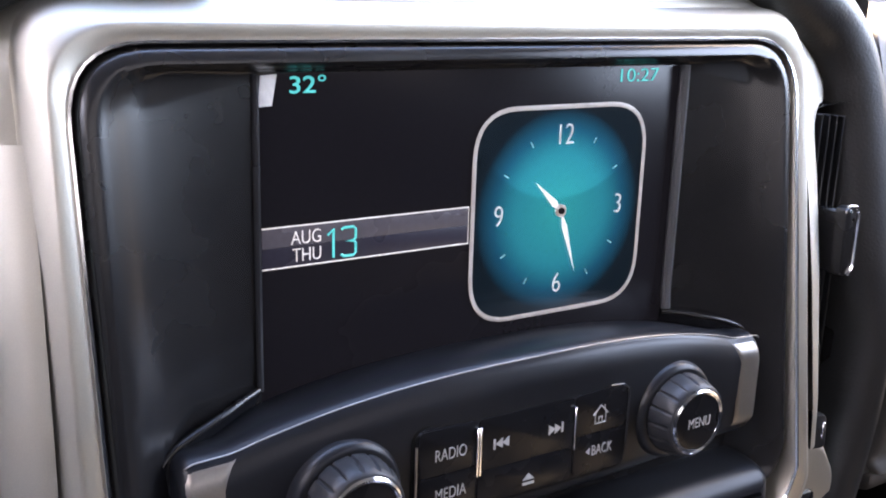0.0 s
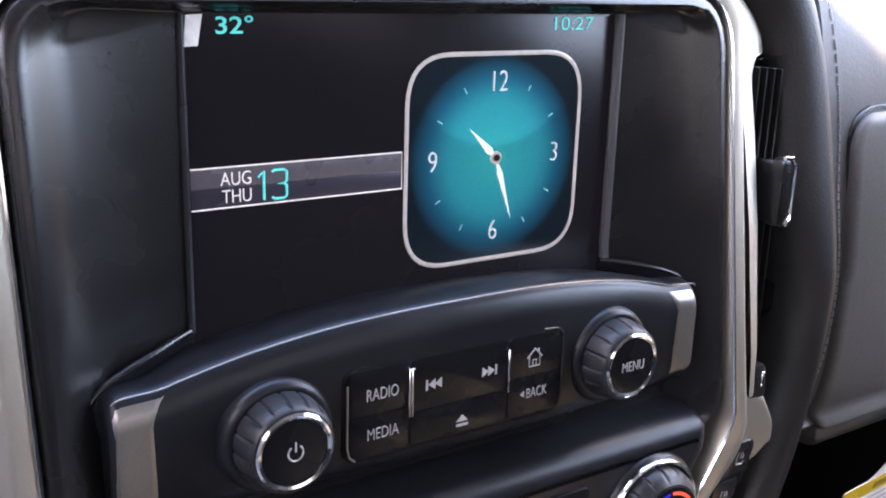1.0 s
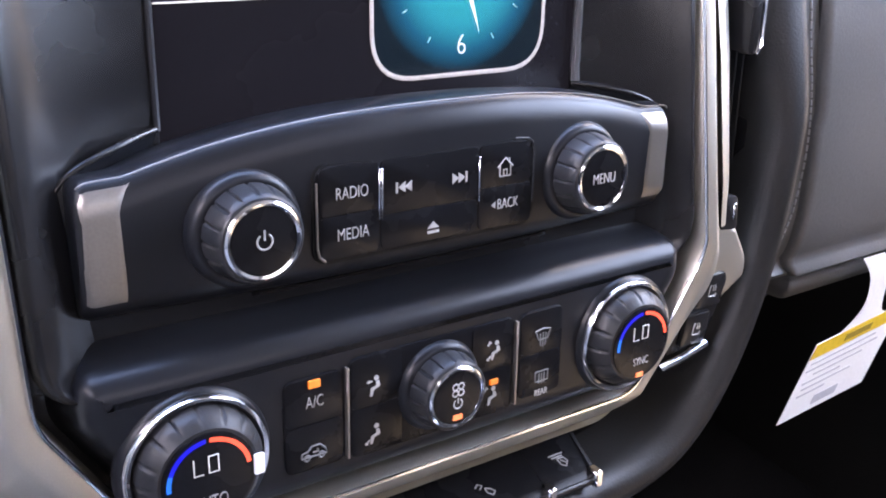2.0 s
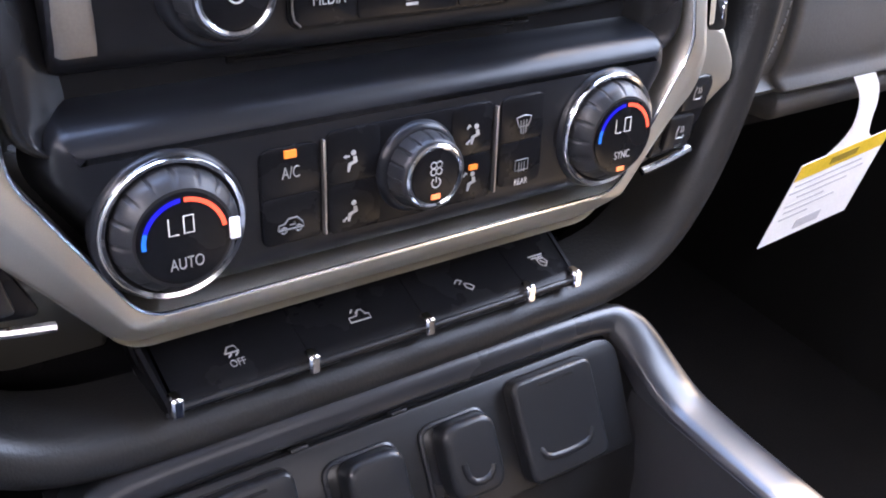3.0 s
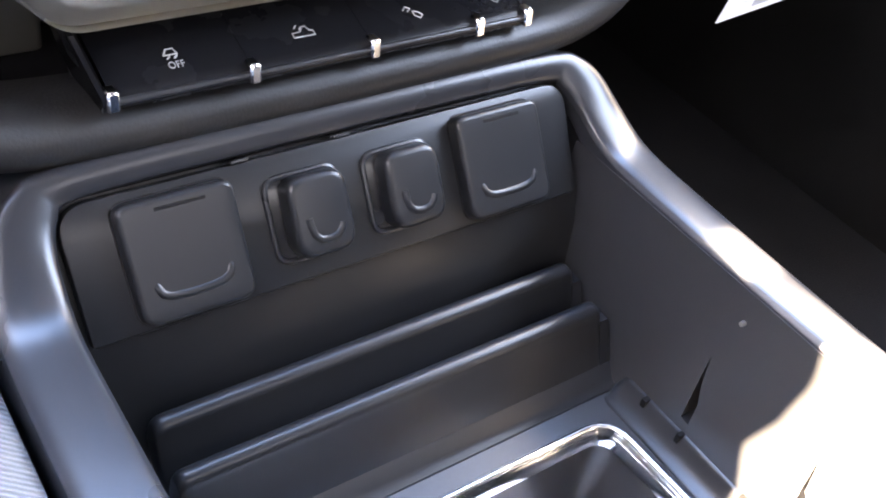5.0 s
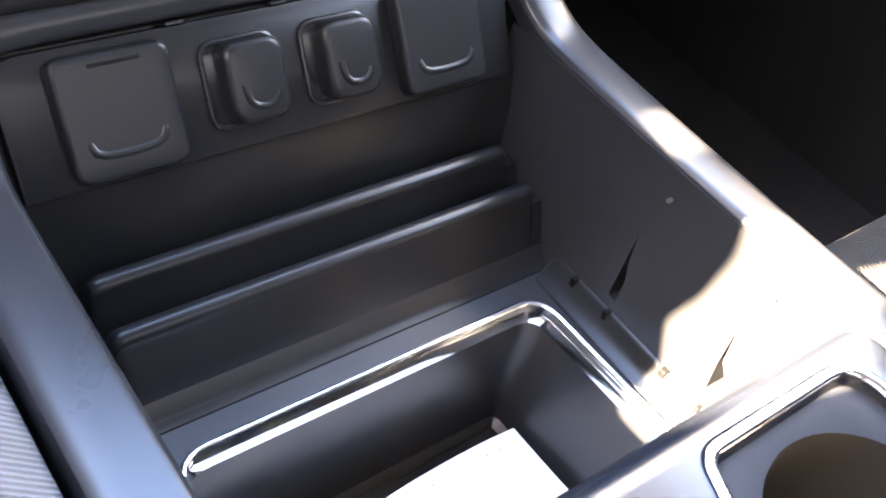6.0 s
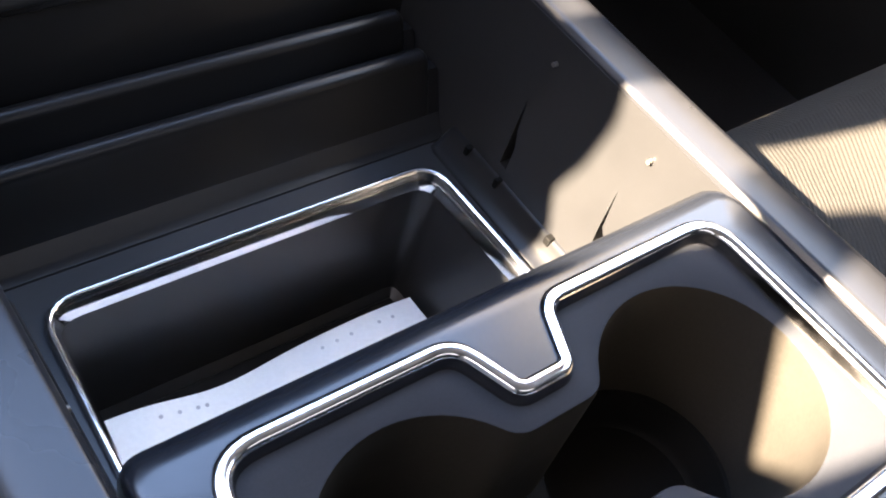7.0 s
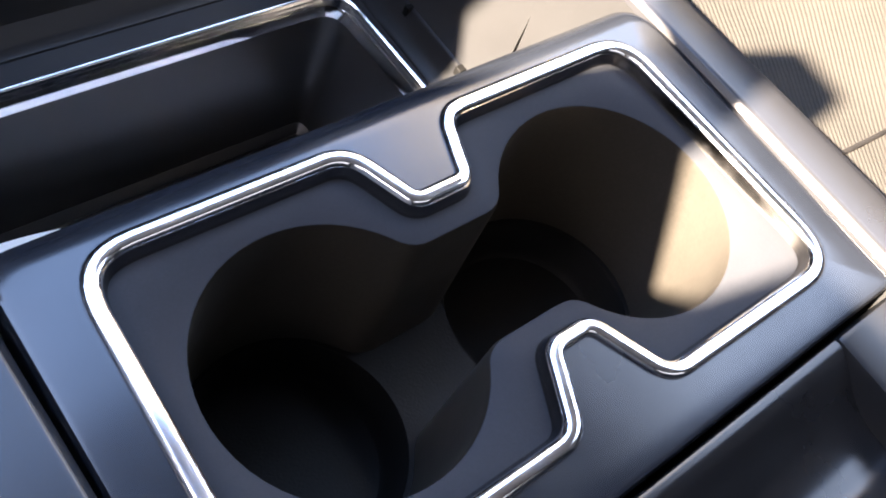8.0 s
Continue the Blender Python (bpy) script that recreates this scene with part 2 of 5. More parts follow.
def slab(outline, front, back, bevel=0.001, bm=None):
    """A plate with its face at y = front (towards the viewer), its back at y = back, and a rounded front edge."""
    b2 = bevel * 0.3
    rings = [[(x, back, z) for x, z in outline], [(x, front + bevel, z) for x, z in outline],
             [(x, front + b2, z) for x, z in shrink(outline, b2)], [(x, front, z) for x, z in shrink(outline, bevel)]]
    return loft(rings, cap_first=True, cap_last=True, bm=bm)


def pillow(outline, front, back, r, bm=None, dome=0.0):
    """A plate with a fully rounded front edge of radius r and a slightly domed face."""
    rings = [[(x, back, z) for x, z in outline]]
    for k in range(7):
        a = math.pi / 2 * k / 6
        rings.append([(x, front + r * (1 - math.sin(a)), z) for x, z in shrink(outline, r * (1 - math.cos(a)))])
    last = shrink(outline, r)
    cx, cz = sum(p[0] for p in last) / len(last), sum(p[1] for p in last) / len(last)
    for s in (0.8, 0.5, 0.2):
        rings.append([(cx + (x - cx) * s, front - dome * (1 - s * s), cz + (z - cz) * s) for x, z in last])
    return loft(rings, cap_first=True, cap_last=True, bm=bm)


def xsweep(profile, x0, x1, bm=None, close=True):
    """A (y, z) profile run along x from x0 to x1, with closed ends."""
    return loft([[(x0, y, z) for y, z in profile], [(x1, y, z) for y, z in profile]], cap_first=close, cap_last=close, bm=bm)


def box(x0, y0, z0, x1, y1, z1, bevel=0.0, seg=2, bm=None):
    bm = bm or bmesh.new()
    made = bmesh.ops.create_cube(bm, size=1, matrix=Matrix.Translation(((x0 + x1) / 2, (y0 + y1) / 2, (z0 + z1) / 2)) @ Matrix.Diagonal((x1 - x0, y1 - y0, z1 - z0, 1)))
    if bevel:
        es = list({e for v in made["verts"] for e in v.link_edges})
        bmesh.ops.bevel(bm, geom=es, offset=bevel, segments=seg, affect="EDGES", profile=0.5)
    return bm


def tube(points, radius, closed=False, sides=8, bm=None, flat=1.0, normal=None):
    """A round bar along points. flat scales it along normal."""
    pts = [Vector(p) for p in points]
    n, rings = len(pts), []
    up = Vector(normal) if normal else Vector((0, 1, 0.01))
    for i, p in enumerate(pts):
        a = pts[i - 1] if (closed or i) else p
        b = pts[(i + 1) % n] if (closed or i < n - 1) else p
        t = (b - a).normalized()
        s = t.cross(up).normalized()
        u = s.cross(t)
        rings.append([tuple(p + s * math.cos(k * math.tau / sides) * radius + u * math.sin(k * math.tau / sides) * radius * flat) for k in range(sides)])
    if closed:
        rings.append(rings[0])
        bm = loft(rings, bm=bm)
        bmesh.ops.remove_doubles(bm, verts=bm.verts, dist=1e-6)
        return bm
    return loft(rings, cap_first=True, cap_last=True, bm=bm)


def lathe(profile, sides=48, ribs=0, rib_depth=0.0, rib_rows=()):
    """A turned body about the y axis from (radius, y) rows; ribs: grooves round the rows named."""
    rings = []
    for k, (r, y) in enumerate(profile):
        ring = []
        for i in range(sides):
            a = math.tau * i / sides
            rr = r
            if ribs and k in rib_rows:
                rr = r - (rib_depth if (a * ribs / math.tau) % 1 < 0.12 else 0)
            ring.append((rr * math.cos(a), y, rr * math.sin(a)))
        rings.append(ring)
    return loft(rings, cap_first=True, cap_last=True)


def lettering(text, size, mat, parent, x, y, z, name="lettering", wide=1.0, turn=0.0, centre=True, depth=0.0002, weight=-0.015, spacing=1.0):
    """Raised flat writing that faces the viewer (towards -y), centred on x, z."""
    c = bpy.data.curves.new(name, "FONT")
    c.body, c.size, c.extrude, c.offset = text, size, depth, weight * size
    c.space_character = spacing
    c.align_x, c.align_y = ("CENTER" if centre else "LEFT"), "CENTER"
    tmp = new("tmp", c)
    bpy.context.view_layer.update()
    me = bpy.data.meshes.new_from_object(tmp.evaluated_get(bpy.context.evaluated_depsgraph_get()))
    bpy.data.objects.remove(tmp)
    bpy.data.curves.remove(c)
    me.name = name
    me.materials.clear()
    me.materials.append(mat)
    ob = new(name, me)
    ob.parent = parent
    ob.matrix_local = pose(x, y, z, 90, 0, 0) @ Matrix.Rotation(radians(turn), 4, "Z") @ Matrix.Diagonal((wide, 1, 1, 1))
    return ob


def strokes(lines, x, z, y, width=0.0006, bm=None):
    """A symbol of flat strokes; each line a list of (x, z) in millimetres round its middle."""
    bm = bm or bmesh.new()
    for line in lines:
        tube([(x + a * 0.001, y, z + b * 0.001) for a, b in line], width / 2, sides=4, bm=bm)
    return bm


def arc(r, a0, a1, n=10, cx=0.0, cz=0.0):
    return [(cx + r * math.cos(radians(a0 + (a1 - a0) * k / n)), cz + r * math.sin(radians(a0 + (a1 - a0) * k / n))) for k in range(n + 1)]


def band(r0, r1, a0, a1, y, n=14, bm=None):
    """A flat ring segment that faces -y."""
    bm = bm or bmesh.new()
    inner, outer = arc(r0, a0, a1, n), arc(r1, a0, a1, n)
    return loft([[(p[0], y, p[1]) for p in inner], [(p[0], y, p[1]) for p in outer]], closed=False, bm=bm)


STACK = pose(0, 0, 0.8, -7.7, 0, 0)   # the centre stack leans back


# ---- the cab that closes the place ----
def cab():
    f = solid("floor", box(-0.80, -1.3, 0.13, 0.80, 0.9, 0.15), CARPET, Matrix(), "black carpeted cab floor", "floor", "structure")
    solid("ceiling", box(-0.80, -1.3, 1.55, 0.80, -0.03, 1.58), HEADLINER, Matrix(), "beige cloth headliner of the cab", "ceiling", "structure")
    # unseen rear wall, made dark to keep warm reflections off the stack
    solid("wall_rear", box(-0.80, -1.33, 0.13, 0.80, -1.30, 1.58), CARPET, Matrix(), "unseen rear wall of the cab, dark to hold down reflections", "wall", "structure")
    # unseen door walls, each with openings through it that shape the light
    def door(name, x0, x1, holes):
        ys, zs = (-1.3, 0.9), (0.13, 1.58)
        bm = bmesh.new()
        out = [(ys[0], zs[0]), (ys[1], zs[0]), (ys[1], zs[1]), (ys[0], zs[1])]
        loops = []
        for x in (x0, x1):
            side = [[bm.verts.new((x, *p)) for p in ring] for ring in (out, *holes)]
            es = [bm.edges.new((l[i], l[(i + 1) % len(l)])) for l in side for i in range(len(l))]
            bmesh.ops.triangle_fill(bm, use_beauty=True, edges=es)
            loops.append(side)
        for a, b in zip(loops[0][1:], loops[1][1:]):
            for i in range(len(a)):
                j = (i + 1) % len(a)
                bm.faces.new((a[i], a[j], b[j], b[i]))
        return solid(name, bm, HEADLINER, Matrix(), "unseen beige cab door wall with openings cut to shape the light", "wall", "structure", smooth=False)
    door("wall_left", -0.786, -0.774, [CONSOLE_SUN_OPENING, RAIL_SUN_OPENING, DASH_SUN_OPENING])
    door("wall_right", 0.774, 0.786, [[(-0.74, 1.03), (-0.25, 0.97), (0.26, 0.905), (-0.05, 1.40), (-0.74, 1.40)]])
    # dark sheet over the lower door wall stands in for the footwell's shade
    solid("footwell_shade_panel", box(0.745, -1.25, 0.15, 0.773, 0.6, 0.89), LEATHER, Matrix(), "dark panel added on the lower door wall for the footwell's shade", "door panel", "structure")
    # cowl below the windscreen
    solid("wall_front", box(-0.80, 0.62, 0.13, 0.80, 0.65, 0.99), LEATHER, Matrix(), "dark bulkhead under the windscreen", "wall", "structure")
    return f


# openings in the driver's door, as (y, z) corners, outlined to fit the sun patches
CONSOLE_SUN_OPENING = [(-0.170, 1.00), (-0.168, 1.04), (-0.156, 1.069), (-0.165, 1.099), (-0.168, 1.129), (-0.162, 1.150), (-0.175, 1.22), (-0.188, 1.30), (-0.62, 1.30), (-0.62, 1.14), (-0.42, 1.130), (-0.353, 1.126), (-0.3495, 1.10), (-0.347, 1.084), (-0.337, 1.071), (-0.322, 1.055), (-0.31, 1.02), (-0.235, 1.00)]
RAIL_SUN_OPENING = [(-0.115, 1.146), (-0.118, 1.19), (-0.080, 1.19), (-0.085, 1.148)]
DASH_SUN_OPENING = [(0.135, 1.17), (0.135, 1.44), (0.17, 1.42), (0.36, 1.22)]
cab()


def shadow_blocker():
    """An unseen shape added outside the driver's window; only its shadow falls on seat and rail."""
    d = thing("shadow_blocker", Matrix.Translation((-0.80, -0.25, 1.02)), "unseen black shape outside the driver window, added to cast a shadow", "mirror")
    # outline drawn to give the shadow its shape
    shape = rounded([(0.020, -0.010, 0.002), (0.018, 0.050, 0.004), (0.004, 0.112, 0.006), (0.002, 0.138, 0.002), (0.028, 0.150, 0.006), (0.018, 0.182, 0.006), (-0.018, 0.181, 0.006), (-0.036, 0.142, 0.006), (-0.044, 0.111, 0.006), (-0.060, 0.075, 0.006), (-0.080, 0.036, 0.006), (-0.086, -0.010, 0.002)], 4)
    bm = loft([[(x, y, z) for y, z in shape] for x in (-0.004, 0.004)], cap_first=True, cap_last=True)
    part("housing", bm, SATIN, d)
    return d


shadow_blocker()


# ---- dashboard: soft pads round the stack ----
def border_loop():
    right = [(0.10, 0.108), (0.157, 0.096), (0.182, 0.086), (0.201, 0.0745), (0.2125, 0.060), (0.2185, 0.044), (0.2235, 0.020), (0.2280, -0.03), (0.2290, -0.08), (0.2210, -0.14), (0.2030, -0.195), (0.175, -0.236), (0.14, -0.2535), (0.08, -0.2575), (0.0, -0.2585)]
    pts = right + [(-x, z) for x, z in reversed(right[:-1])]
    out = []
    n = len(pts)
    for i in range(n - 1):   # smooth through the corners
        p0, p1, p2, p3 = (Vector(pts[max(0, min(n - 1, k))]) for k in (i - 1, i, i + 1, i + 2))
        for s in range(5):
            t = s / 5
            out.append(tuple(0.5 * (2 * p1 + (p2 - p0) * t + (2 * p0 - 5 * p1 + 4 * p2 - p3) * t * t + (3 * p1 - p0 - 3 * p2 + p3) * t ** 3)))
    return out + [pts[-1]]


def dashboard():
    d = thing("dashboard", STACK, "dark soft-trimmed dashboard with grey stitched passenger pad", "dashboard")
    loop = border_loop()
    rings = []
    prof = [(-0.012, 0.030), (-0.0125, 0.006), (-0.0115, -0.001), (-0.009, -0.0065), (-0.005, -0.0102), (0.0, -0.0115), (0.005, -0.0105), (0.0090, -0.0072), (0.0120, -0.002), (0.0138, 0.005), (0.0148, 0.014), (0.0155, 0.026), (0.016, 0.07)]
    for i, (x, z) in enumerate(loop):
        a, b = loop[max(0, i - 1)], loop[min(len(loop) - 1, i + 1)]
        t = (Vector(b) - Vector(a)).normalized()
        nx, nz = -t.y, t.x
        yb = 0.008 - 0.024 * max(0.0, min(1.0, (0.075 - z) / 0.15))
        up = max(0.0, min(1.0, (z + 0.09) / 0.06))
        up = up * up * (3 - 2 * up) * min(1.0, max(0.0, (abs(x) - 0.12) / 0.06))   # broader beside the vents
        rings.append([(x + nx * w, yb + y, z + nz * w) for w, y in ((o * (1 + 0.65 * up) if o < 0 else o, y) for o, y in prof)])
    part("soft_border", loft(rings, closed=False), LEATHER, d, "dark padded border round the stack")
    # passenger pad, set further forward and leaning
    pad = [(0.30, 0.13), (0.09, 0.125), (0.055, 0.115), (0.028, 0.095), (0.010, 0.060), (0.002, 0.020), (0.0, -0.02), (0.0, -0.08), (0.002, -0.12), (0.006, -0.15), (0.014, -0.172), (0.032, -0.188), (0.25, -0.197)]
    pad = spline(pad, 4)
    part("passenger_pad", xsweep(pad, 0.242, 0.80), LID, d, "dark grey leather-look passenger dash pad")
    part("top_pad", loft([[(x, y, z) for x in (-0.77, 0.77)] for y, z in ((0.02, 0.086), (0.05, 0.108), (0.12, 0.125), (0.30, 0.13), (0.62, 0.12))], closed=False), GREY_LEATHER, d, "grey dash top under the windscreen")
    part("driver_pad", xsweep([(0.30, 0.13), (0.08, 0.11), (0.04, 0.07), (0.03, 0.0), (0.03, -0.2), (0.06, -0.26), (0.30, -0.28)], -0.77, -0.242), LEATHER, d)
    # glovebox lid with rounded corners and its seam: a plate bent like the pad under it
    depth = lambda z: next(y0 + (y1 - y0) * (z - z0) / (z1 - z0) for (y0, z0), (y1, z1) in zip(pad, pad[1:]) if z1 <= z <= z0)
    top, foot, rows = 0.0055, -0.1865, []
    for k in range(41):
        z = top + (foot - top) * (1 - math.cos(math.pi * k / 40)) / 2
        round_top, round_foot = max(0.0, 1 - (top - z) / 0.020), max(0.0, 1 - (z - foot) / 0.014)
        x = 0.2650 + 0.137 * (top - z) * (1 if z > -0.09 else 0.75) + 0.020 * (1 - math.sqrt(max(0.0, 1 - round_top ** 2))) + 0.014 * (1 - math.sqrt(max(0.0, 1 - round_foot ** 2)))
        e = 0.0045 * max(0.0, 1 - min(top - z, z - foot) / 0.004) ** 2   # rolled upper and lower edges
        y = depth(z) - 0.0062 + e
        rows.append([(x, y + 0.014, z), (x, y + 0.0040, z), (x + 0.0008, y + 0.0016, z), (x + 0.0024, y + 0.0004, z), (x + 0.0050, y, z), (0.55, y, z), (0.778, y, z), (0.780, y + 0.003, z), (0.780, y + 0.014, z)])
    part("glovebox_lid", loft(rows, closed=False), LID, d, "dark grey glovebox lid")
    part("glovebox_reveal", slab(rounded([(0.286, -0.110, 0.014), (0.785, -0.110, 0.014), (0.785, 0.0095, 0.02), (0.2610, 0.0095, 0.023)]), -0.0012, 0.012, 0.001), SATIN, d, "dark gap round the lid")
    # stitches along the pad's edge
    seam = spline([(0.075, 0.2480), (0.03, 0.2530), (0.0, 0.2575), (-0.037, 0.2635), (-0.070, 0.2715), (-0.100, 0.2755), (-0.137, 0.2755), (-0.165, 0.2715), (-0.184, 0.2670)], 7)
    for (z, x), (z2, x2) in zip(seam, seam[1:]):
        y, y2, k = depth(z) - 0.0004, depth(z2) - 0.0004, 0.7
        z2, x2, y2 = z + (z2 - z) * k, x + (x2 - x) * k, y + (y2 - y) * k
        part("stitch", tube([(x, y, z), (x2, y2, z2)], 0.0006, sides=5), THREAD, d)
    # lower knee panel and underside, in the dark
    part("knee_panel", xsweep([(0.06, -0.185), (0.075, -0.20), (0.085, -0.24), (0.20, -0.255), (0.20, -0.19)], 0.225, 0.80), LEATHER, d, "dark panel under the glovebox")
    roll = spline([(0.060, -0.1900), (0.030, -0.1905), (0.0215, -0.1935), (0.0200, -0.1975), (0.0220, -0.2030), (0.0290, -0.2100), (0.0440, -0.2165), (0.080, -0.2210)], 4)
    starts = [0.3060 + 0.9 * max(0.0, y - 0.020) for y, z in roll]
    part("knee_roll", loft([[(x0 + step if i < 4 else 0.80, y + back, z) for x0, (y, z) in zip(starts, roll)] for i, (step, back) in enumerate(((0.0, 0.060), (0.0, 0.004), (0.0006, 0.0012), (0.0025, 0.0), (0.0, 0.0)))], closed=False), LID, d, "grey rounded edge of the knee panel")
    part("rear_panel", box(-0.2, 0.05, -0.27, 0.2, 0.07, 0.09), SATIN, d)
    return d


dashboard()


# ---- silver surround ----
def trim_front(z):
    """Depth of the surround's face at height z: it leans out towards its foot."""
    rows = [(-0.22, -0.034), (-0.19, -0.037), (-0.14, -0.0375), (-0.12, -0.039), (-0.10, -0.038), (-0.06, -0.0325), (-0.04, -0.0298), (-0.02, -0.0262), (0.0, -0.0226), (0.02, -0.0182), (0.04, -0.0138), (0.07, -0.0070), (0.12, 0.004)]
    for (z0, y0), (z1, y1) in zip(rows, rows[1:]):
        if z <= z1:
            return y0 + (y1 - y0) * (z - z0) / (z1 - z0)
    return rows[-1][1]


def surround():
    s = thing("stack_surround", STACK, "satin silver painted surround of the centre stack", "trim")
    inner = rounded([(-0.1125, -0.191, 0.02), (0.1125, -0.191, 0.02), (0.1500, -0.130, 0.03), (0.1520, 0.0665, 0.024), (-0.1520, 0.0665, 0.024), (-0.1500, -0.130, 0.03)], 8)
    outer = rounded([(-0.1135, -0.2125, 0.02), (0.1135, -0.2125, 0.02), (0.170, -0.146, 0.03), (0.1640, 0.0790, 0.022), (-0.1640, 0.0790, 0.022), (-0.170, -0.146, 0.03)], 8)
    def mixed(t):
        return [(a[0] + (b[0] - a[0]) * t, a[1] + (b[1] - a[1]) * t) for a, b in zip(inner, outer)]
    rings = []
    for t, dy in ((0.0, 0.020), (0.0, 0.0012), (0.03, -0.0003), (0.10, -0.0010), (0.25, -0.0013), (0.38, -0.0016), (0.43, -0.0015), (0.48, -0.0011), (0.62, 0.0004), (0.78, 0.0022), (0.90, 0.0038), (0.97, 0.0050), (1.0, 0.0066)):
        ring = []
        for (x, z), (_, zi) in zip(mixed(t), inner):
            near = 1.0 if t <= 0.43 else (1.0 - t) / 0.57   # along the top the face stands upright, then rolls back
            ring.append((x, trim_front(z if z < 0.03 else z + (zi - z) * near) + dy + 0.68 * max(0.0, -0.194 - z), z))
        rings.append(ring)
    for d, dy in ((0.0010, 0.014), (0.003, 0.032), (0.006, 0.060)):
        rings.append([(x, trim_front(z) + dy, z) for x, z in shrink(outer, -d)])
    part("frame", loft(rings), SILVER, s)
    # broad shoulder over the top, running out above both vents
    half_in = [(0.1585, 0.0345), (0.1580, 0.044), (0.1565, 0.056), (0.1530, 0.066), (0.144, 0.0718), (0.125, 0.0738), (0.080, 0.0745), (0.0, 0.0748)]
    half_out = [(0.2110, 0.0388), (0.2125, 0.0460), (0.2070, 0.0550), (0.1950, 0.0650), (0.1740, 0.0770), (0.1480, 0.0890), (0.090, 0.0980), (0.0, 0.1000)]
    path_in, path_out = ([(-x, z) for x, z in h] + list(reversed(h[:-1])) for h in (half_in, half_out))
    bm = bmesh.new()
    rows = []
    for u, dy in ((0.0, 0.016), (0.0, 0.0110), (0.10, 0.0066), (0.20, 0.0071), (0.35, 0.0097), (0.6, 0.0160), (0.8, 0.0228), (1.0, 0.0315), (1.0, 0.055)):
        rows.append([(a[0] + (c[0] - a[0]) * u, trim_front(a[1]) + dy, a[1] + (c[1] - a[1]) * u) for a, c in zip(path_in, path_out)])
    loft(rows, closed=False, bm=bm)
    bmesh.ops.subdivide_edges(bm, edges=bm.edges[:], cuts=2, smooth=0.6, use_grid_fill=True)
    part("shoulder", bm, SILVER, s, "broad silver upper shoulder")
    # polished edge along the opening
    part("bright_edge", tube([(x, trim_front(z) - 0.0010, z) for x, z in mixed(0.03)], 0.0008, closed=True, sides=6), CHROME, s, "thin polished inner edge")
    # cheeks beside and below the stack that carry the seat switches
    for sx in (-1, 1):
        cheek = rounded([(sx * 0.112, -0.2060, 0.002), (sx * 0.156, -0.172, 0.01), (sx * 0.168, -0.119, 0.004), (sx * 0.188, -0.125, 0.006), (sx * 0.2005, -0.145, 0.02), (sx * 0.186, -0.205, 0.03), (sx * 0.150, -0.2475, 0.02), (sx * 0.1045, -0.2480, 0.004)], 5)
        bm = pillow(cheek, -0.0275, 0.03, 0.004)
        for v in bm.verts:   # the lower part turns under
            under = max(0.0, -0.155 - v.co.z)
            v.co.y += 0.85 * under * under / (under + 0.010)
        part("cheek", bm, SILVER, s, "silver lower cheek")
        # recess with two rocker buttons
        well = rounded([(sx * 0.1430, -0.1860, 0.003), (sx * 0.1640, -0.1440, 0.004), (sx * 0.1870, -0.1490, 0.006), (sx * 0.1720, -0.1835, 0.005)], 4)
        w = part("switch_well", slab(well, -0.0272, -0.02, 0.001), GLOSS, s, "black seat heater switch plate")
        for k in range(2):
            cz = -0.1555 - 0.0185 * k
            cx = sx * (0.1715 - 0.0090 * k)
            part("button", slab(rounded([(cx - sx * 0.0105, cz - 0.0082, 0.002), (cx + sx * 0.0075, cz - 0.0082, 0.002), (cx + sx * 0.0105, cz + 0.0082, 0.002), (cx - sx * 0.0065, cz + 0.0082, 0.002)], 3), -0.0292, -0.0265, 0.001), SATIN, w)
            part("seat_symbol", strokes([[(-2.5, -2.5), (-2, 1), (-1, 3.5)], [(-2.5, -2.5), (2, -2.8), (3, -1.5)], [(0.5, 0), (1, 1.5), (0.5, 3)], [(2, 0), (2.5, 1.5), (2, 3)]], cx, cz, -0.0296, 0.0007), WHITE, w)
        part("ledge", tube([(sx * 0.1405, -0.0280, -0.1908), (sx * 0.1560, -0.0285, -0.1882), (sx * 0.1725, -0.0280, -0.1845)], 0.0021, sides=8), CHROME, s, "bright ledge under the switches")
    return s


surround()


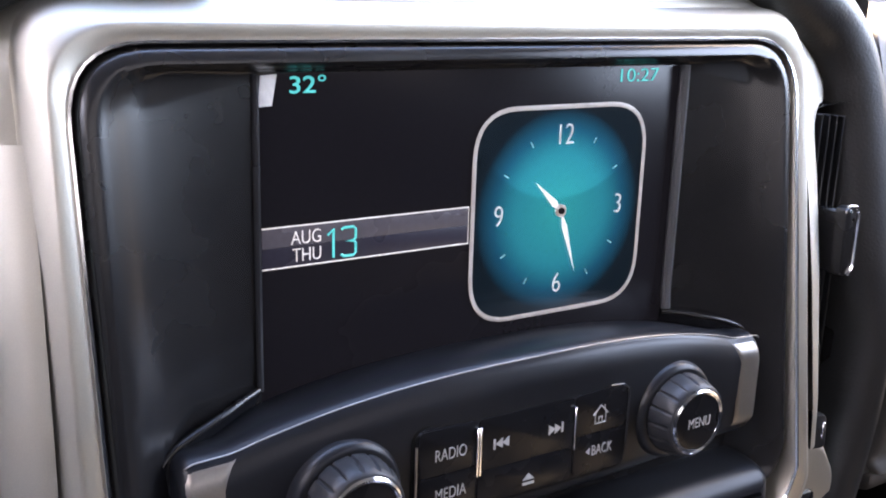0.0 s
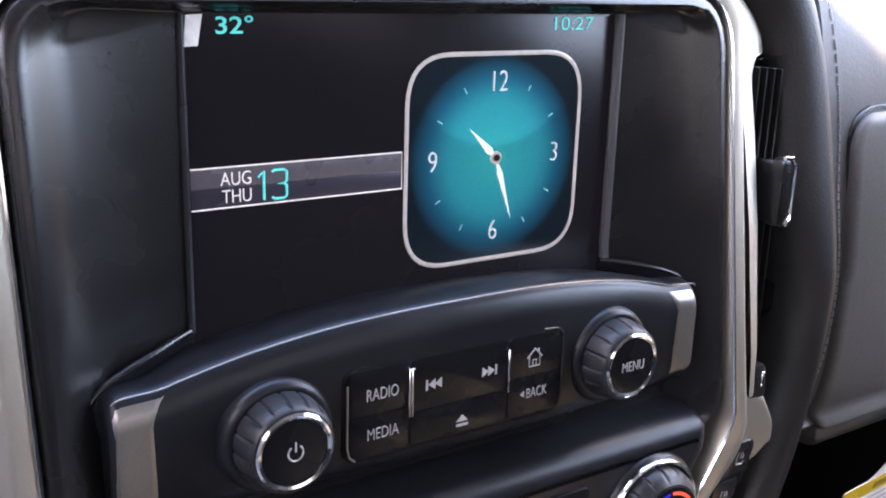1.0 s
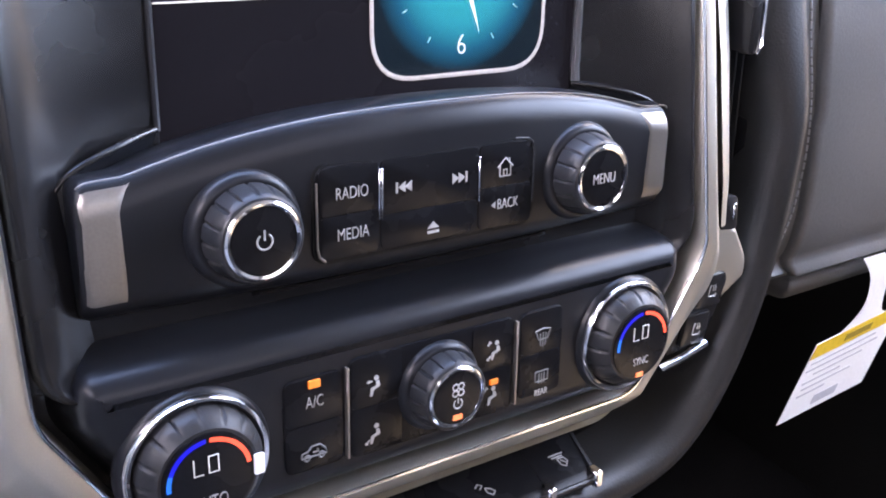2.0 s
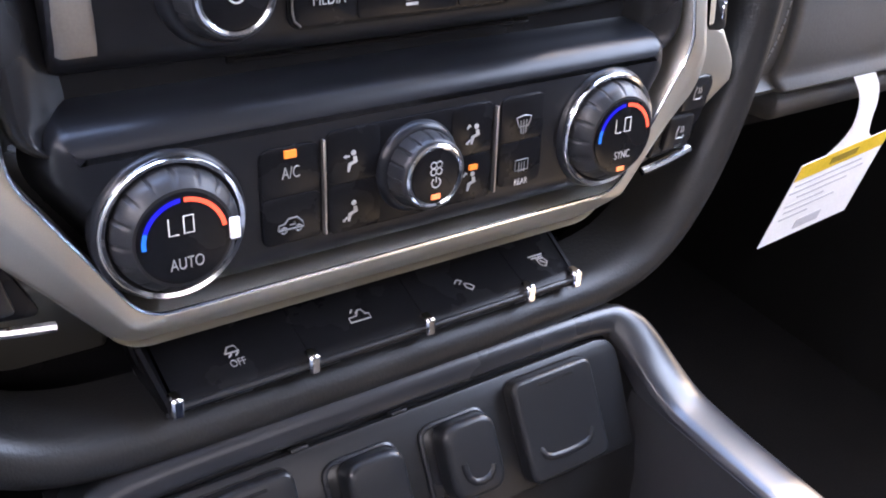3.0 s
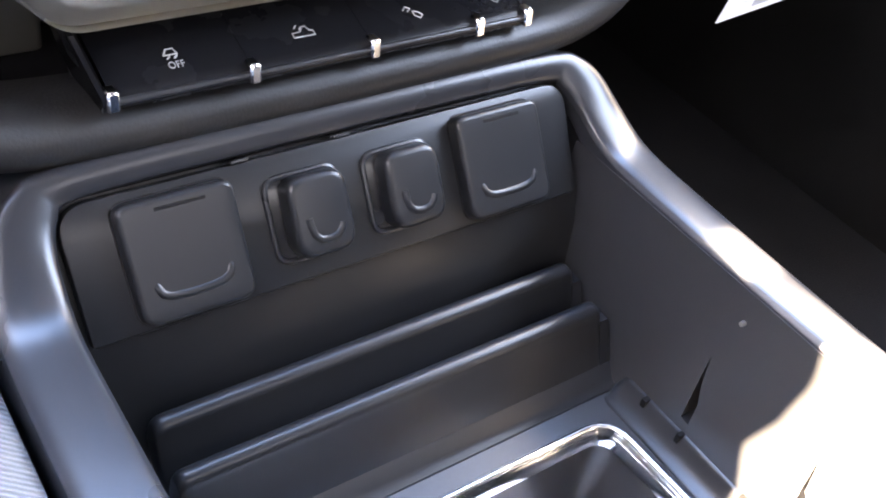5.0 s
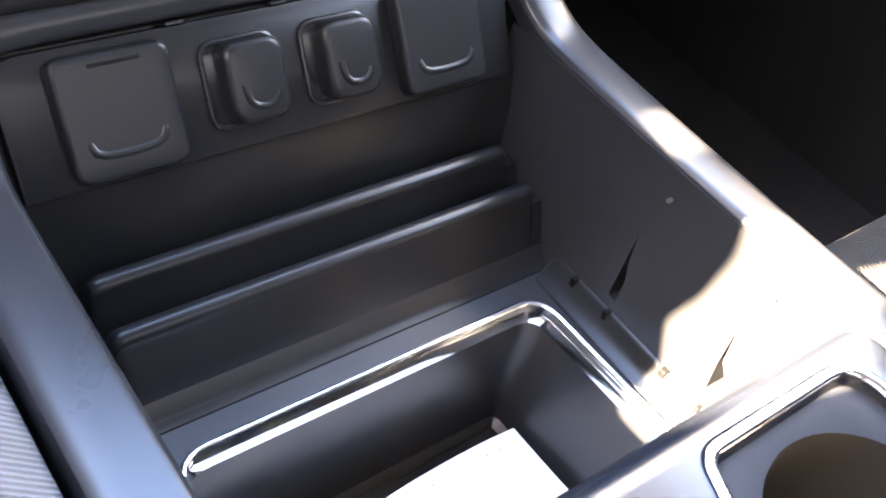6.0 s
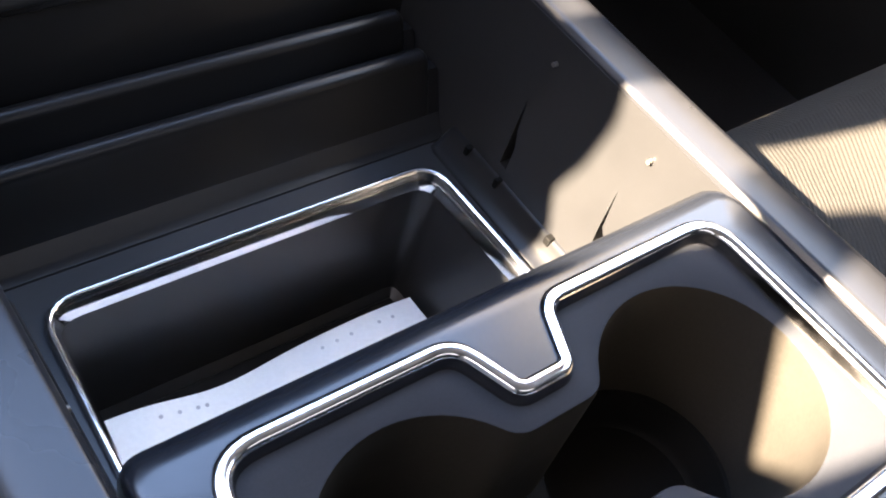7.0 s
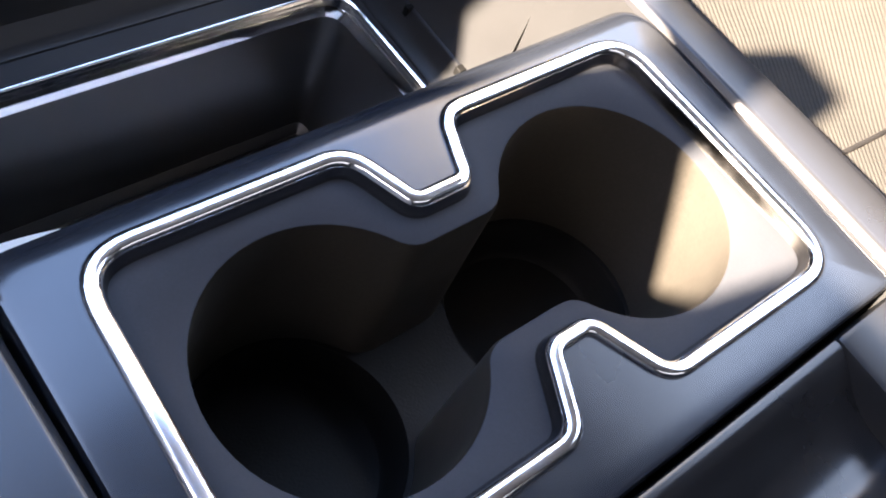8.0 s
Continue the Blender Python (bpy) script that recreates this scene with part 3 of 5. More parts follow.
# ---- display ----
def display():
    d = thing("infotainment_display", STACK, "lit touch screen with teal analogue clock in black housing", "display")
    # housing: from the opening back to the glass
    o = rounded([(-0.1480, -0.13, 0.02), (0.1480, -0.13, 0.02), (0.1505, 0.0655, 0.024), (-0.1505, 0.0655, 0.024)], 8)
    m1 = rounded([(-0.1435, -0.13, 0.02), (0.1435, -0.13, 0.02), (0.1445, 0.0605, 0.020), (-0.1445, 0.0605, 0.020)], 8)
    m2 = rounded([(-0.1365, -0.129, 0.01), (0.1365, -0.129, 0.01), (0.1365, 0.0585, 0.014), (-0.1365, 0.0585, 0.014)], 8)
    i1 = rounded([(-0.0935, -0.127, 0.003), (0.0965, -0.127, 0.003), (0.0965, 0.0570, 0.003), (-0.0935, 0.0570, 0.003)], 8)
    i2 = rounded([(-0.0915, -0.127, 0.002), (0.0950, -0.127, 0.002), (0.0950, 0.0562, 0.002), (-0.0915, 0.0562, 0.002)], 8)
    def blend(a, b, t):
        return [(p[0] + (q[0] - p[0]) * t, p[1] + (q[1] - p[1]) * t) for p, q in zip(a, b)]
    rows = [(o, 0.005), (o, -0.0190), (blend(o, m1, 0.2), -0.0206), (blend(o, m1, 0.6), -0.0216), (m1, -0.0214), (blend(m1, m2, 0.4), -0.0200), (m2, -0.0172), (blend(m2, i1, 0.08), -0.0148), (blend(m2, i1, 0.2), -0.0122), (blend(m2, i1, 0.6), -0.0062), (blend(m2, i1, 0.95), -0.0022), (i1, -0.0018), (i2, -0.0012), (i2, 0.006)]
    rings = [[(x, y + (trim_front(z) + 0.022) * max(0.0, min(1.0, (-0.004 - y) / 0.012)) * 0.8, z) for x, z in ring] for ring, y in rows]
    part("housing", loft(rings), SATIN, d, "black moulded housing with sloping cheeks")
    # the right ridge is lighter: its reflection is put into the colour
    for x, z0 in ((-0.0925, -0.0545), (0.0960, -0.0530)):
        part("edge_ridge", tube([(x, -0.0018, 0.0560), (x, -0.0022, z0 + 0.01), (x - 0.0002, -0.0030, z0 + 0.004)], 0.0012 if x < 0 else 0.0022, sides=8), RAIL if x < 0 else SHEEN_EDGE, d, "raised edge beside the glass")
    for sx in (-1, 1):
        ridge = [(0.0935, -0.0030, -0.0500), (0.1010, -0.0075, -0.0508), (0.1085, -0.0115, -0.0522), (0.1190, -0.0150, -0.0550), (0.1280, -0.0170, -0.0590), (0.1335, -0.0185, -0.0650), (0.1362, -0.0195, -0.0750), (0.1372, -0.0200, -0.0990), (0.1375, -0.0205, -0.1260)]
        run = spline(ridge, 4)
        run = [(x + 0.06 * max(0.0, x - 0.1), y, z) for x, y, z in run] if sx > 0 else run
        part("lower_ridge", tube([(sx * x, y, z) for x, y, z in run], 0.0012, sides=12), SATIN, d, "raised moulding at the lower corner")
        # the moulding falls away from the ridge into the radio's pocket
        web = [[(sx * x, y - 0.0005, z) for x, y, z in run], [(sx * (0.0935 + (x - 0.0935) * 0.88), y + 0.0015, min(z - 0.004, -0.0545 - 0.1 * (x - 0.0935)) if x < 0.1335 else z - 0.004) for x, y, z in run], [(sx * (0.0935 + (x - 0.0935) * 0.80), y + 0.008, (z - 0.010)) for x, y, z in run]]
        part("pocket_web", loft(web, closed=False), FASCIA, d)
    part("glass", slab(rect(-0.0920, -0.075, 0.0955, 0.0567, 0.001), 0.0, 0.004, 0.0002), GLASS, d, "black glass panel")
    y = -0.0004
    # clock: a lit face within a rounded silver ring
    ring = rounded([(-0.0075, -0.0425, 0.020), (0.0785, -0.0425, 0.020), (0.0785, 0.0420, 0.020), (-0.0075, 0.0420, 0.020)], 8)
    face = part("clock_face", loft([[(x - 0.0352, 0, z) for x, z in ring]], cap_first=True), CLOCK, d, "teal lit clock face", pose(0.0352, y, 0))
    bm = loft([[(x, y - 0.0002, z) for x, z in ring], [(x, y - 0.0005, z) for x, z in shrink(ring, 0.0008)], [(x, y - 0.0002, z) for x, z in shrink(ring, 0.0018)]])
    part("clock_ring", bm, RING_LIT, d, "pale lit ring round the clock")
    for t, a in (("12", 90), ("3", 0), ("6", 270), ("9", 180)):
        lettering(t, 0.0118, NUMERAL_TEXT, d, 0.0352 + 0.030 * math.cos(radians(a)), y - 0.0005, 0.030 * math.sin(radians(a)), "numeral", 0.82)
    for k in range(12):
        if k % 3:
            a = radians(30 * k)
            bm = tube([(0.0352 + r * math.cos(a), y - 0.0003, r * math.sin(a)) for r in (0.0300, 0.0325)], 0.0003, sides=4)
            part("hour_mark", bm, MARK_TEXT, d)
    for name, dx, dz, w in (("hour_hand", -0.0137, 0.0127, 0.0016), ("minute_hand", 0.0087, -0.0262, 0.0014)):
        L = math.hypot(dx, dz)
        ux, uz = dx / L, dz / L
        pts = [(0.0352 - ux * 0.0, -uz * 0.0), (0.0352 + ux * L * 0.25 - uz * w, uz * L * 0.25 + ux * w), (0.0352 + dx, dz), (0.0352 + ux * L * 0.25 + uz * w, uz * L * 0.25 - ux * w)]
        part(name, loft([[(a, y - 0.0009, b) for a, b in pts]], cap_first=True), WHITE_TEXT, d)
    part("hub", lathe([(0.0026, y), (0.0026, y - 0.0011), (0.0020, y - 0.0012), (0.0019, y - 0.0009)], 20), RING_LIT, d, "", pose(0.0352, 0, 0))
    part("hub_core", lathe([(0.0014, y - 0.0009), (0.0013, y - 0.0016), (0.0006, y - 0.0017)], 16), GLASS, d, "", pose(0.0352, 0, 0))
    # date bar
    part("date_bar_upper", slab(rect(-0.0905, -0.0015, -0.0085, 0.0053, 0.0002, 2), y - 0.0002, y, 0.0001), BAR_LIGHT, d)
    part("date_bar_lower", slab(rect(-0.0905, -0.0086, -0.0085, -0.0016, 0.0002, 2), y - 0.0002, y, 0.0001), BAR_DARK, d)
    part("bar_outline", tube([(-0.0905, y - 0.0003, 0.0054), (-0.0086, y - 0.0003, 0.0054), (-0.0084, y - 0.0003, -0.0085), (-0.0905, y - 0.0003, -0.0087)], 0.0003, sides=4), WHITE_TEXT, d)
    lettering("AUG", 0.0068, WHITE_TEXT, d, -0.0745, y - 0.0005, 0.0011, wide=0.80)
    lettering("THU", 0.0068, WHITE_TEXT, d, -0.0743, y - 0.0005, -0.0050, wide=0.80)
    figures = [[(-5.6, 2.9), (-3.4, 5.0), (-3.4, -5.2)], [(-0.4, 4.4), (0.6, 5.0), (4.2, 5.0), (5.2, 4.2), (5.2, 0.9), (4.2, 0.1), (1.0, 0.1), (4.2, 0.1), (5.2, -0.8), (5.2, -4.3), (4.2, -5.2), (0.6, -5.2), (-0.4, -4.5)]]
    part("day_figures", strokes(figures, -0.0610, -0.0020, y - 0.0005, 0.0010), TEAL_TEXT, d, "teal figures 13")
    lettering("32°", 0.0078, TEAL_TEXT, d, -0.0735, y + 0.0002, 0.0520, wide=1.30, depth=0.00005, weight=0.010)
    lettering("10:27", 0.0075, TEAL_TEXT, d, 0.0716, y + 0.0002, 0.0520, wide=1.36, depth=0.00005, weight=-0.002)
    bm = loft([[(-0.0912, y - 0.0004, 0.0456), (-0.0866, y - 0.0008, 0.0459), (-0.0848, y - 0.0008, 0.0560), (-0.0903, y - 0.0004, 0.0556)], [(-0.0912, y - 0.0001, 0.0456), (-0.0866, y - 0.0005, 0.0459), (-0.0848, y - 0.0005, 0.0560), (-0.0903, y - 0.0001, 0.0556)]], cap_first=True, cap_last=True)
    part("film_tab", bm, FILM, d, "white pull tab of the protective film")
    return d


display()


# ---- knobs ----
def knob(parent, x, z, base_y, face_y, r_base, r_face, collar, face_mat=GLOSS, chrome_at="face"):
    k = new("knob")
    k.parent = parent
    k.matrix_local = pose(x, 0, z)
    part("collar", lathe([(collar + 0.0036, base_y + 0.003), (collar + 0.0034, base_y + 0.0005), (collar + 0.0028, base_y - 0.0012), (collar + 0.0018, base_y - 0.0024), (collar + 0.0006, base_y - 0.0030), (collar - 0.0008, base_y - 0.0028), (collar - 0.0024, base_y - 0.0016), (collar - 0.003, base_y + 0.001)], 56), FASCIA, k)
    mid = face_y + 0.45 * (base_y - face_y)
    part("grip", lathe([(r_base, base_y), (r_base, base_y - 0.0015), (r_base - 0.0001, base_y - 0.0028), (r_base - 0.12 * (r_base - r_face), mid), (r_base - 0.42 * (r_base - r_face), face_y + 0.0026), (r_face + 0.0012, face_y + 0.0008), (r_face + 0.0004, face_y), (r_face - 0.001, face_y)], 192, 16, 0.0007, (2, 3, 4)), RUBBER, k, "ribbed dark rubber grip")
    if chrome_at == "face":
        part("chrome_ring", lathe([(r_face - 0.0002, face_y + 0.0012), (r_face - 0.0002, face_y - 0.0005), (r_face - 0.0010, face_y - 0.0011), (r_face - 0.0020, face_y - 0.0007), (r_face - 0.0024, face_y + 0.0005)], 64), CHROME, k, "chrome ring")
        part("cap", lathe([(r_face - 0.0022, face_y), (r_face - 0.0024, face_y - 0.0005), (r_face - 0.005, face_y - 0.0009)], 48), face_mat, k, "black cap")
    else:
        part("chrome_ring", lathe([(r_base + 0.0034, base_y + 0.001), (r_base + 0.0034, base_y - 0.0035), (r_base + 0.0026, base_y - 0.0046), (r_base + 0.0012, base_y - 0.004), (r_base + 0.0006, base_y)], 72), CHROME, k, "chrome ring")
        part("cap", lathe([(r_face - 0.0006, face_y + 0.001), (r_face - 0.0008, face_y - 0.0006), (r_face - 0.003, face_y - 0.0010)], 56), face_mat, k, "black glossy cap")
    return k


# ---- radio panel ----
def panel_top(x):
    ax = abs(x)
    z = -0.0438 - 0.0140 * (min(ax, 0.1130) / 0.113) ** 2.6 - 0.04 * max(0.0, ax - 0.113)
    c = max(0.0, ax - 0.1245) / 0.0052   # rounded outer corners
    return z - 0.0052 * (1 - math.sqrt(max(0.0, 1 - c * c)))


def radio():
    r = thing("radio_panel", STACK, "black radio control panel with two chrome-ringed knobs", "radio")
    xs = [-0.1296 * math.sin(math.pi / 2 * (1 - i / 32)) for i in range(65)]
    low = -0.1000
    bow_at = lambda x: -0.0290 - 0.006 * max(0.0, 1 - (x / 0.1135) ** 2) + 0.0016 * max(0.0, (abs(x) - 0.1265) / 0.003) ** 2
    foot = lambda x: low + 0.004 * (1 - math.sqrt(max(0.0, 1 - (max(0.0, abs(x) - 0.1256) / 0.0041) ** 2)))
    # body: curved top edge, rolled over towards the screen, rounded at both ends
    rings = []
    for x in xs:
        zt, bow, zf = panel_top(x), bow_at(x), foot(x)
        rings.append([(x, 0.0, zt - 0.004), (x, -0.006, zt - 0.002), (x, -0.020, zt + 0.0005), (x, bow + 0.006, zt + 0.0004), (x, bow + 0.0035, zt - 0.0004), (x, bow + 0.0016, zt - 0.0018), (x, bow + 0.0002, zt - 0.0042), (x, bow - 0.0010, zt - 0.0075), (x, bow - 0.0018, zt - 0.011), (x, bow - 0.0015, -0.085), (x, bow - 0.0006, zf + 0.003), (x, bow + 0.0008, zf - 0.0006), (x, bow + 0.0030, zf - 0.0034), (x, bow + 0.0062, zf - 0.0056), (x, -0.016, zf - 0.0074), (x, 0.0, zf - 0.0082)])
    part("faceplate", loft(rings, cap_first=True, cap_last=True), FASCIA, r, "black satin faceplate")
    part("edge_line", tube([(x, bow_at(x) + 0.0002, panel_top(x) + 0.0001) for x in xs[3:-3]], 0.00032, sides=6), PLATE, r, "thin bright edge")
    # metal plates inset in both ends of the face
    for sx in (-1, 1):
        rows = []
        for k in range(13):
            u = k / 12
            row = []
            for j in range(15):
                v = j / 14
                inner = 0.1156 - 0.0050 * max(0.0, 1 - v / 0.22) ** 2   # flares along the top edge
                x = inner + (0.1284 - inner) * u
                zt, zf = panel_top(x) - 0.0022, foot(x) + 0.0010
                z = zt + (zf - zt) * v
                drop = panel_top(x) - z
                y = bow_at(x) - 0.0021 + 0.0046 * max(0.0, 1 - drop / 0.011) ** 2 + 0.0012 * max(0.0, 1 - (z - zf) / 0.005) ** 2
                edge = 0.0007 if k in (0, 12) or j in (0, 14) else 0.0
                row.append((sx * x, y + edge, z))
            rows.append(row)
        part("end_plate", loft(rows, closed=False), PLATE, r, "brushed grey metal end plate")
    y = -0.0364
    blk = rect(-0.0512, -0.0968, 0.0462, -0.0612, 0.006)
    part("block_reveal", slab(shrink(blk, -0.0009), y + 0.0006, -0.033, 0.0003), RECESS_SHADE, r, "dark gap round the buttons")
    part("button_block", slab(blk, y, -0.033, 0.0010), GLOSS, r, "gloss black button block")
    # separate keys with fine gaps between
    for x0, x1, z0, z1 in ((-0.0498, -0.0256, -0.0797, -0.0622), (-0.0498, -0.0256, -0.0958, -0.0799), (-0.0249, 0.0184, -0.0826, -0.0622), (-0.0249, 0.0184, -0.0958, -0.0828), (0.0191, 0.0450, -0.0793, -0.0622), (0.0191, 0.0450, -0.0958, -0.0795)):
        part("key", slab(rect(x0, z0, x1, z1, 0.0024, 4), y - 0.0005, y + 0.001, 0.0003), GLOSS, r)
    yk = y - 0.0008
    for x, z0, z1 in ((-0.0258, -0.0838, -0.0650), (-0.0246, -0.0838, -0.0650), (0.0186, -0.0838, -0.0662)):
        part("divider", box(x - 0.0004, y - 0.0016, z0, x + 0.0004, y, z1, 0.0002, 1), CHROME, r, "thin chrome divider")
    # thin bars stand in for highlights along the block's rounded edge
    part("edge_highlight", tube([(-0.0508, y - 0.0006, -0.067), (-0.0508, y - 0.0006, -0.0905), (-0.0500, y - 0.0006, -0.0940), (-0.0478, y - 0.0006, -0.0960)], 0.0005, sides=6), PLATE, r)
    part("edge_highlight", tube([(0.0360, y - 0.0004, -0.0613), (0.0425, y - 0.0005, -0.0618), (0.0452, y - 0.0006, -0.0640), (0.0459, y - 0.0006, -0.0675), (0.0458, y - 0.0006, -0.088)], 0.0004, sides=6), RAIL, r)
    lettering("RADIO", 0.0064, WHITE, r, -0.0368, yk, -0.0722, wide=0.68)
    lettering("MEDIA", 0.0064, WHITE, r, -0.0365, yk, -0.0873, wide=0.70)
    lettering("BACK", 0.0060, WHITE, r, 0.0331, yk, -0.0867, wide=0.68)
    def tri(pts, name):
        part(name, loft([[(a, yk, b) for a, b in pts], [(a, yk + 0.0003, b) for a, b in pts]], cap_first=True, cap_last=True), WHITE, r, smooth=False)
    for s, cx in ((-1, -0.0144), (1, 0.0090)):
        for k in (0, 1):
            x0 = cx + s * (k * 0.0028 - 0.0026)
            tri([(x0 + s * 0.0030, -0.0732), (x0, -0.0712), (x0, -0.0752)] if s > 0 else [(x0 + s * 0.0030, -0.0732), (x0, -0.0752), (x0, -0.0712)], "skip_arrow")
        xb = cx + s * 0.0038
        tri([(xb - 0.0004, -0.0752), (xb + 0.0004, -0.0752), (xb + 0.0004, -0.0712), (xb - 0.0004, -0.0712)], "skip_bar")
    tri([(-0.0046, -0.0910), (0.0006, -0.0910), (-0.0020, -0.0884)], "eject_arrow")
    tri([(-0.0046, -0.0930), (0.0006, -0.0930), (0.0006, -0.0920), (-0.0046, -0.0920)], "eject_bar")
    tri([(0.0252, -0.0866), (0.0270, -0.0880), (0.0270, -0.0852)], "back_arrow")
    hx, hz = 0.0313, -0.0720
    part("home_symbol", strokes([[(-3.6, 0.2), (0, 3.8), (3.6, 0.2)], [(-2.6, 0.8), (-2.6, -3.4), (2.6, -3.4), (2.6, 0.8)], [(1.9, 2.2), (1.9, 3.6)], [(-0.8, -3.4), (-0.8, -0.8), (0.8, -0.8), (0.8, -3.4)]], hx, hz, yk, 0.0007), WHITE, r)
    k1 = knob(r, -0.0763, -0.0797, -0.0350, -0.0485, 0.0170, 0.0138, 0.0172)
    k2 = knob(r, 0.0724, -0.0795, -0.0350, -0.0485, 0.0170, 0.0138, 0.0172)
    part("power_symbol", strokes([[(a, b) for a, b in arc(2.7, 125, 415, 14)], [(0, 0.4), (0, 3.8)]], 0, 0, -0.0497, 0.0007), WHITE, k1)
    lettering("MENU", 0.0062, WHITE, k2, 0, -0.0496, 0.0, wide=0.72)
    # disc slot under the panel
    part("slot_lip", xsweep([(0.0, -0.1080), (-0.0195, -0.1082), (-0.0204, -0.1090), (-0.0208, -0.1097), (-0.0204, -0.1105), (0.0, -0.1112)], -0.068, 0.068), SATIN, r, "black disc slot lip")
    part("slot", box(-0.066, -0.0211, -0.1099, 0.066, -0.019, -0.1092), CARPET, r, "dark disc slot")
    return r


radio()


# ---- climate panel ----
def climate():
    c = thing("climate_panel", STACK, "black climate control panel with three dial knobs", "climate control")
    back = rounded([(-0.114, -0.1915, 0.012), (0.114, -0.1915, 0.012), (0.1475, -0.135, 0.02), (0.1475, -0.06, 0.004), (-0.1475, -0.06, 0.004), (-0.1475, -0.135, 0.02)], 5)
    part("recess", slab(back, -0.0185, 0.02, 0.001), SATIN, c, "black recessed backing")
    body = rounded([(-0.106, -0.1865, 0.014), (0.106, -0.1865, 0.014), (0.1385, -0.136, 0.016), (0.1365, -0.1190, 0.012), (-0.1365, -0.1190, 0.012), (-0.1385, -0.136, 0.016)], 8)
    rings = []
    for d, y in ((-0.005, -0.010), (-0.0042, -0.0190), (-0.0022, -0.0225), (-0.0006, -0.0270), (0.0002, -0.0310), (0.0012, -0.0340), (0.0028, -0.0366), (0.0052, -0.0386), (0.0080, -0.0397), (0.0115, -0.0402)):
        rings.append([(x, y, z) for x, z in shrink(body, d)])
    part("faceplate", loft(rings, cap_first=True, cap_last=True), FASCIA, c, "black satin faceplate with rolled edge")
    y = -0.0402
    for name, pts in (("button_block", (-0.0680, -0.1745, -0.0436, -0.1365)), ("mode_block", (-0.0412, -0.1757, 0.0360, -0.1340)), ("button_block", (0.0392, -0.1735, 0.0626, -0.1342))):
        part(name, slab(rect(*pts, 0.005), y - 0.0008, y + 0.002, 0.0007), GLOSS, c)
    for x0, z0, x1, z1 in ((-0.0676, -0.1552, -0.0440, -0.1369), (-0.0676, -0.1741, -0.0440, -0.1556), (-0.0408, -0.1552, -0.0180, -0.1344), (-0.0408, -0.1753, -0.0180, -0.1556), (0.0150, -0.1552, 0.0356, -0.1344), (0.0150, -0.1753, 0.0356, -0.1556), (0.0396, -0.1536, 0.0622, -0.1346), (0.0396, -0.1731, 0.0622, -0.1540)):
        part("key", slab(rect(x0, z0, x1, z1, 0.003, 3), y - 0.0012, y, 0.0003), GLOSS, c)
    for x in (-0.0424, 0.0372):
        part("divider", box(x - 0.0005, y - 0.0024, -0.174, x + 0.0005, y, -0.1365, 0.0002, 1), PLATE, c, "thin bright divider")
    yk = y - 0.0019
    lettering("A/C", 0.0066, WHITE, c, -0.0560, yk, -0.1464, wide=0.68)
    lettering("REAR", 0.0042, WHITE, c, 0.0515, yk, -0.1722, wide=0.72)
    part("amber_light", box(-0.0583, yk - 0.0003, -0.1406, -0.0537, yk + 0.001, -0.1378), AMBER, c, "amber indicator")
    part("amber_light", box(0.0240, yk - 0.0003, -0.1616, 0.0278, yk + 0.001, -0.1595), AMBER, c, "amber indicator")
    def filled(name, shapes, x, z, parent, mat):
        bm = bmesh.new()
        for pts in shapes:
            loft([[(x + p * 0.00086, yk + d, z + q * 0.00086) for p, q in pts] for d in (0.0, 0.0003)], cap_first=True, cap_last=True, bm=bm)
        part(name, bm, mat, parent, smooth=False)
    head = arc(1.25, 0, 360, 10, -0.6, 3.9)[:-1]
    sitter = [(0.4, 2.2), (2.0, 2.2), (2.6, -0.4), (-0.6, -1.6), (-1.6, -4.6), (-2.6, -4.4), (-2.2, -0.6), (0.6, 0.2)]
    sitter = [(-a, b) for a, b in sitter]
    shapes = [[(-a, b) for a, b in s] for s in (head, sitter)]
    face_arrow = [[(-4.4, 2.6), (-3.0, 3.6), (-3.0, 3.0), (-1.4, 3.0), (-1.4, 2.2), (-3.0, 2.2), (-3.0, 1.6)]]
    feet_arrow = [[(-5.2, -4.2), (-3.6, -4.6), (-4.0, -3.9), (-2.6, -2.6), (-3.1, -2.0), (-4.5, -3.4), (-4.9, -2.8)]]
    glass_arrow = [[(-2.4, 4.4), (-3.6, 5.6), (-3.9, 4.9), (-5.0, 3.4), (-4.4, 3.0), (-3.3, 4.5), (-2.7, 4.0)]]
    for x, z, more in ((-0.0306, -0.1470, face_arrow), (-0.0306, -0.1672, feet_arrow), (0.0262, -0.1466, feet_arrow + glass_arrow), (0.0252, -0.1668, glass_arrow)):
        filled("airflow_symbol", shapes[:2] + more, x, z, c, WHITE)
    part("recirculate_symbol", strokes([[(-5.2, -1.4), (-5.0, 0.6), (-2.6, 1.0), (-1.0, 2.8), (2.4, 2.8), (4.6, 0.6), (5.2, -1.4), (-5.2, -1.4)], arc(1.2, 0, 360, 8, -3.0, -1.6), arc(1.2, 0, 360, 8, 3.0, -1.6), [(-0.6, 0.2), (2.0, 0.2), (1.2, 1.2)]], -0.0567, -0.1668, yk, 0.0008), WHITE_DIM, c)
    part("defrost_symbol", strokes([[(-4, 3), (0, 3.8), (4, 3), (2.4, -1), (-2.4, -1), (-4, 3)], [(-1.6, 1.6), (-1.2, -4)], [(0, 1.8), (0, -4.4)], [(1.6, 1.6), (1.2, -4)]], 0.0511, -0.1464, yk, 0.0007), WHITE_DIM, c)
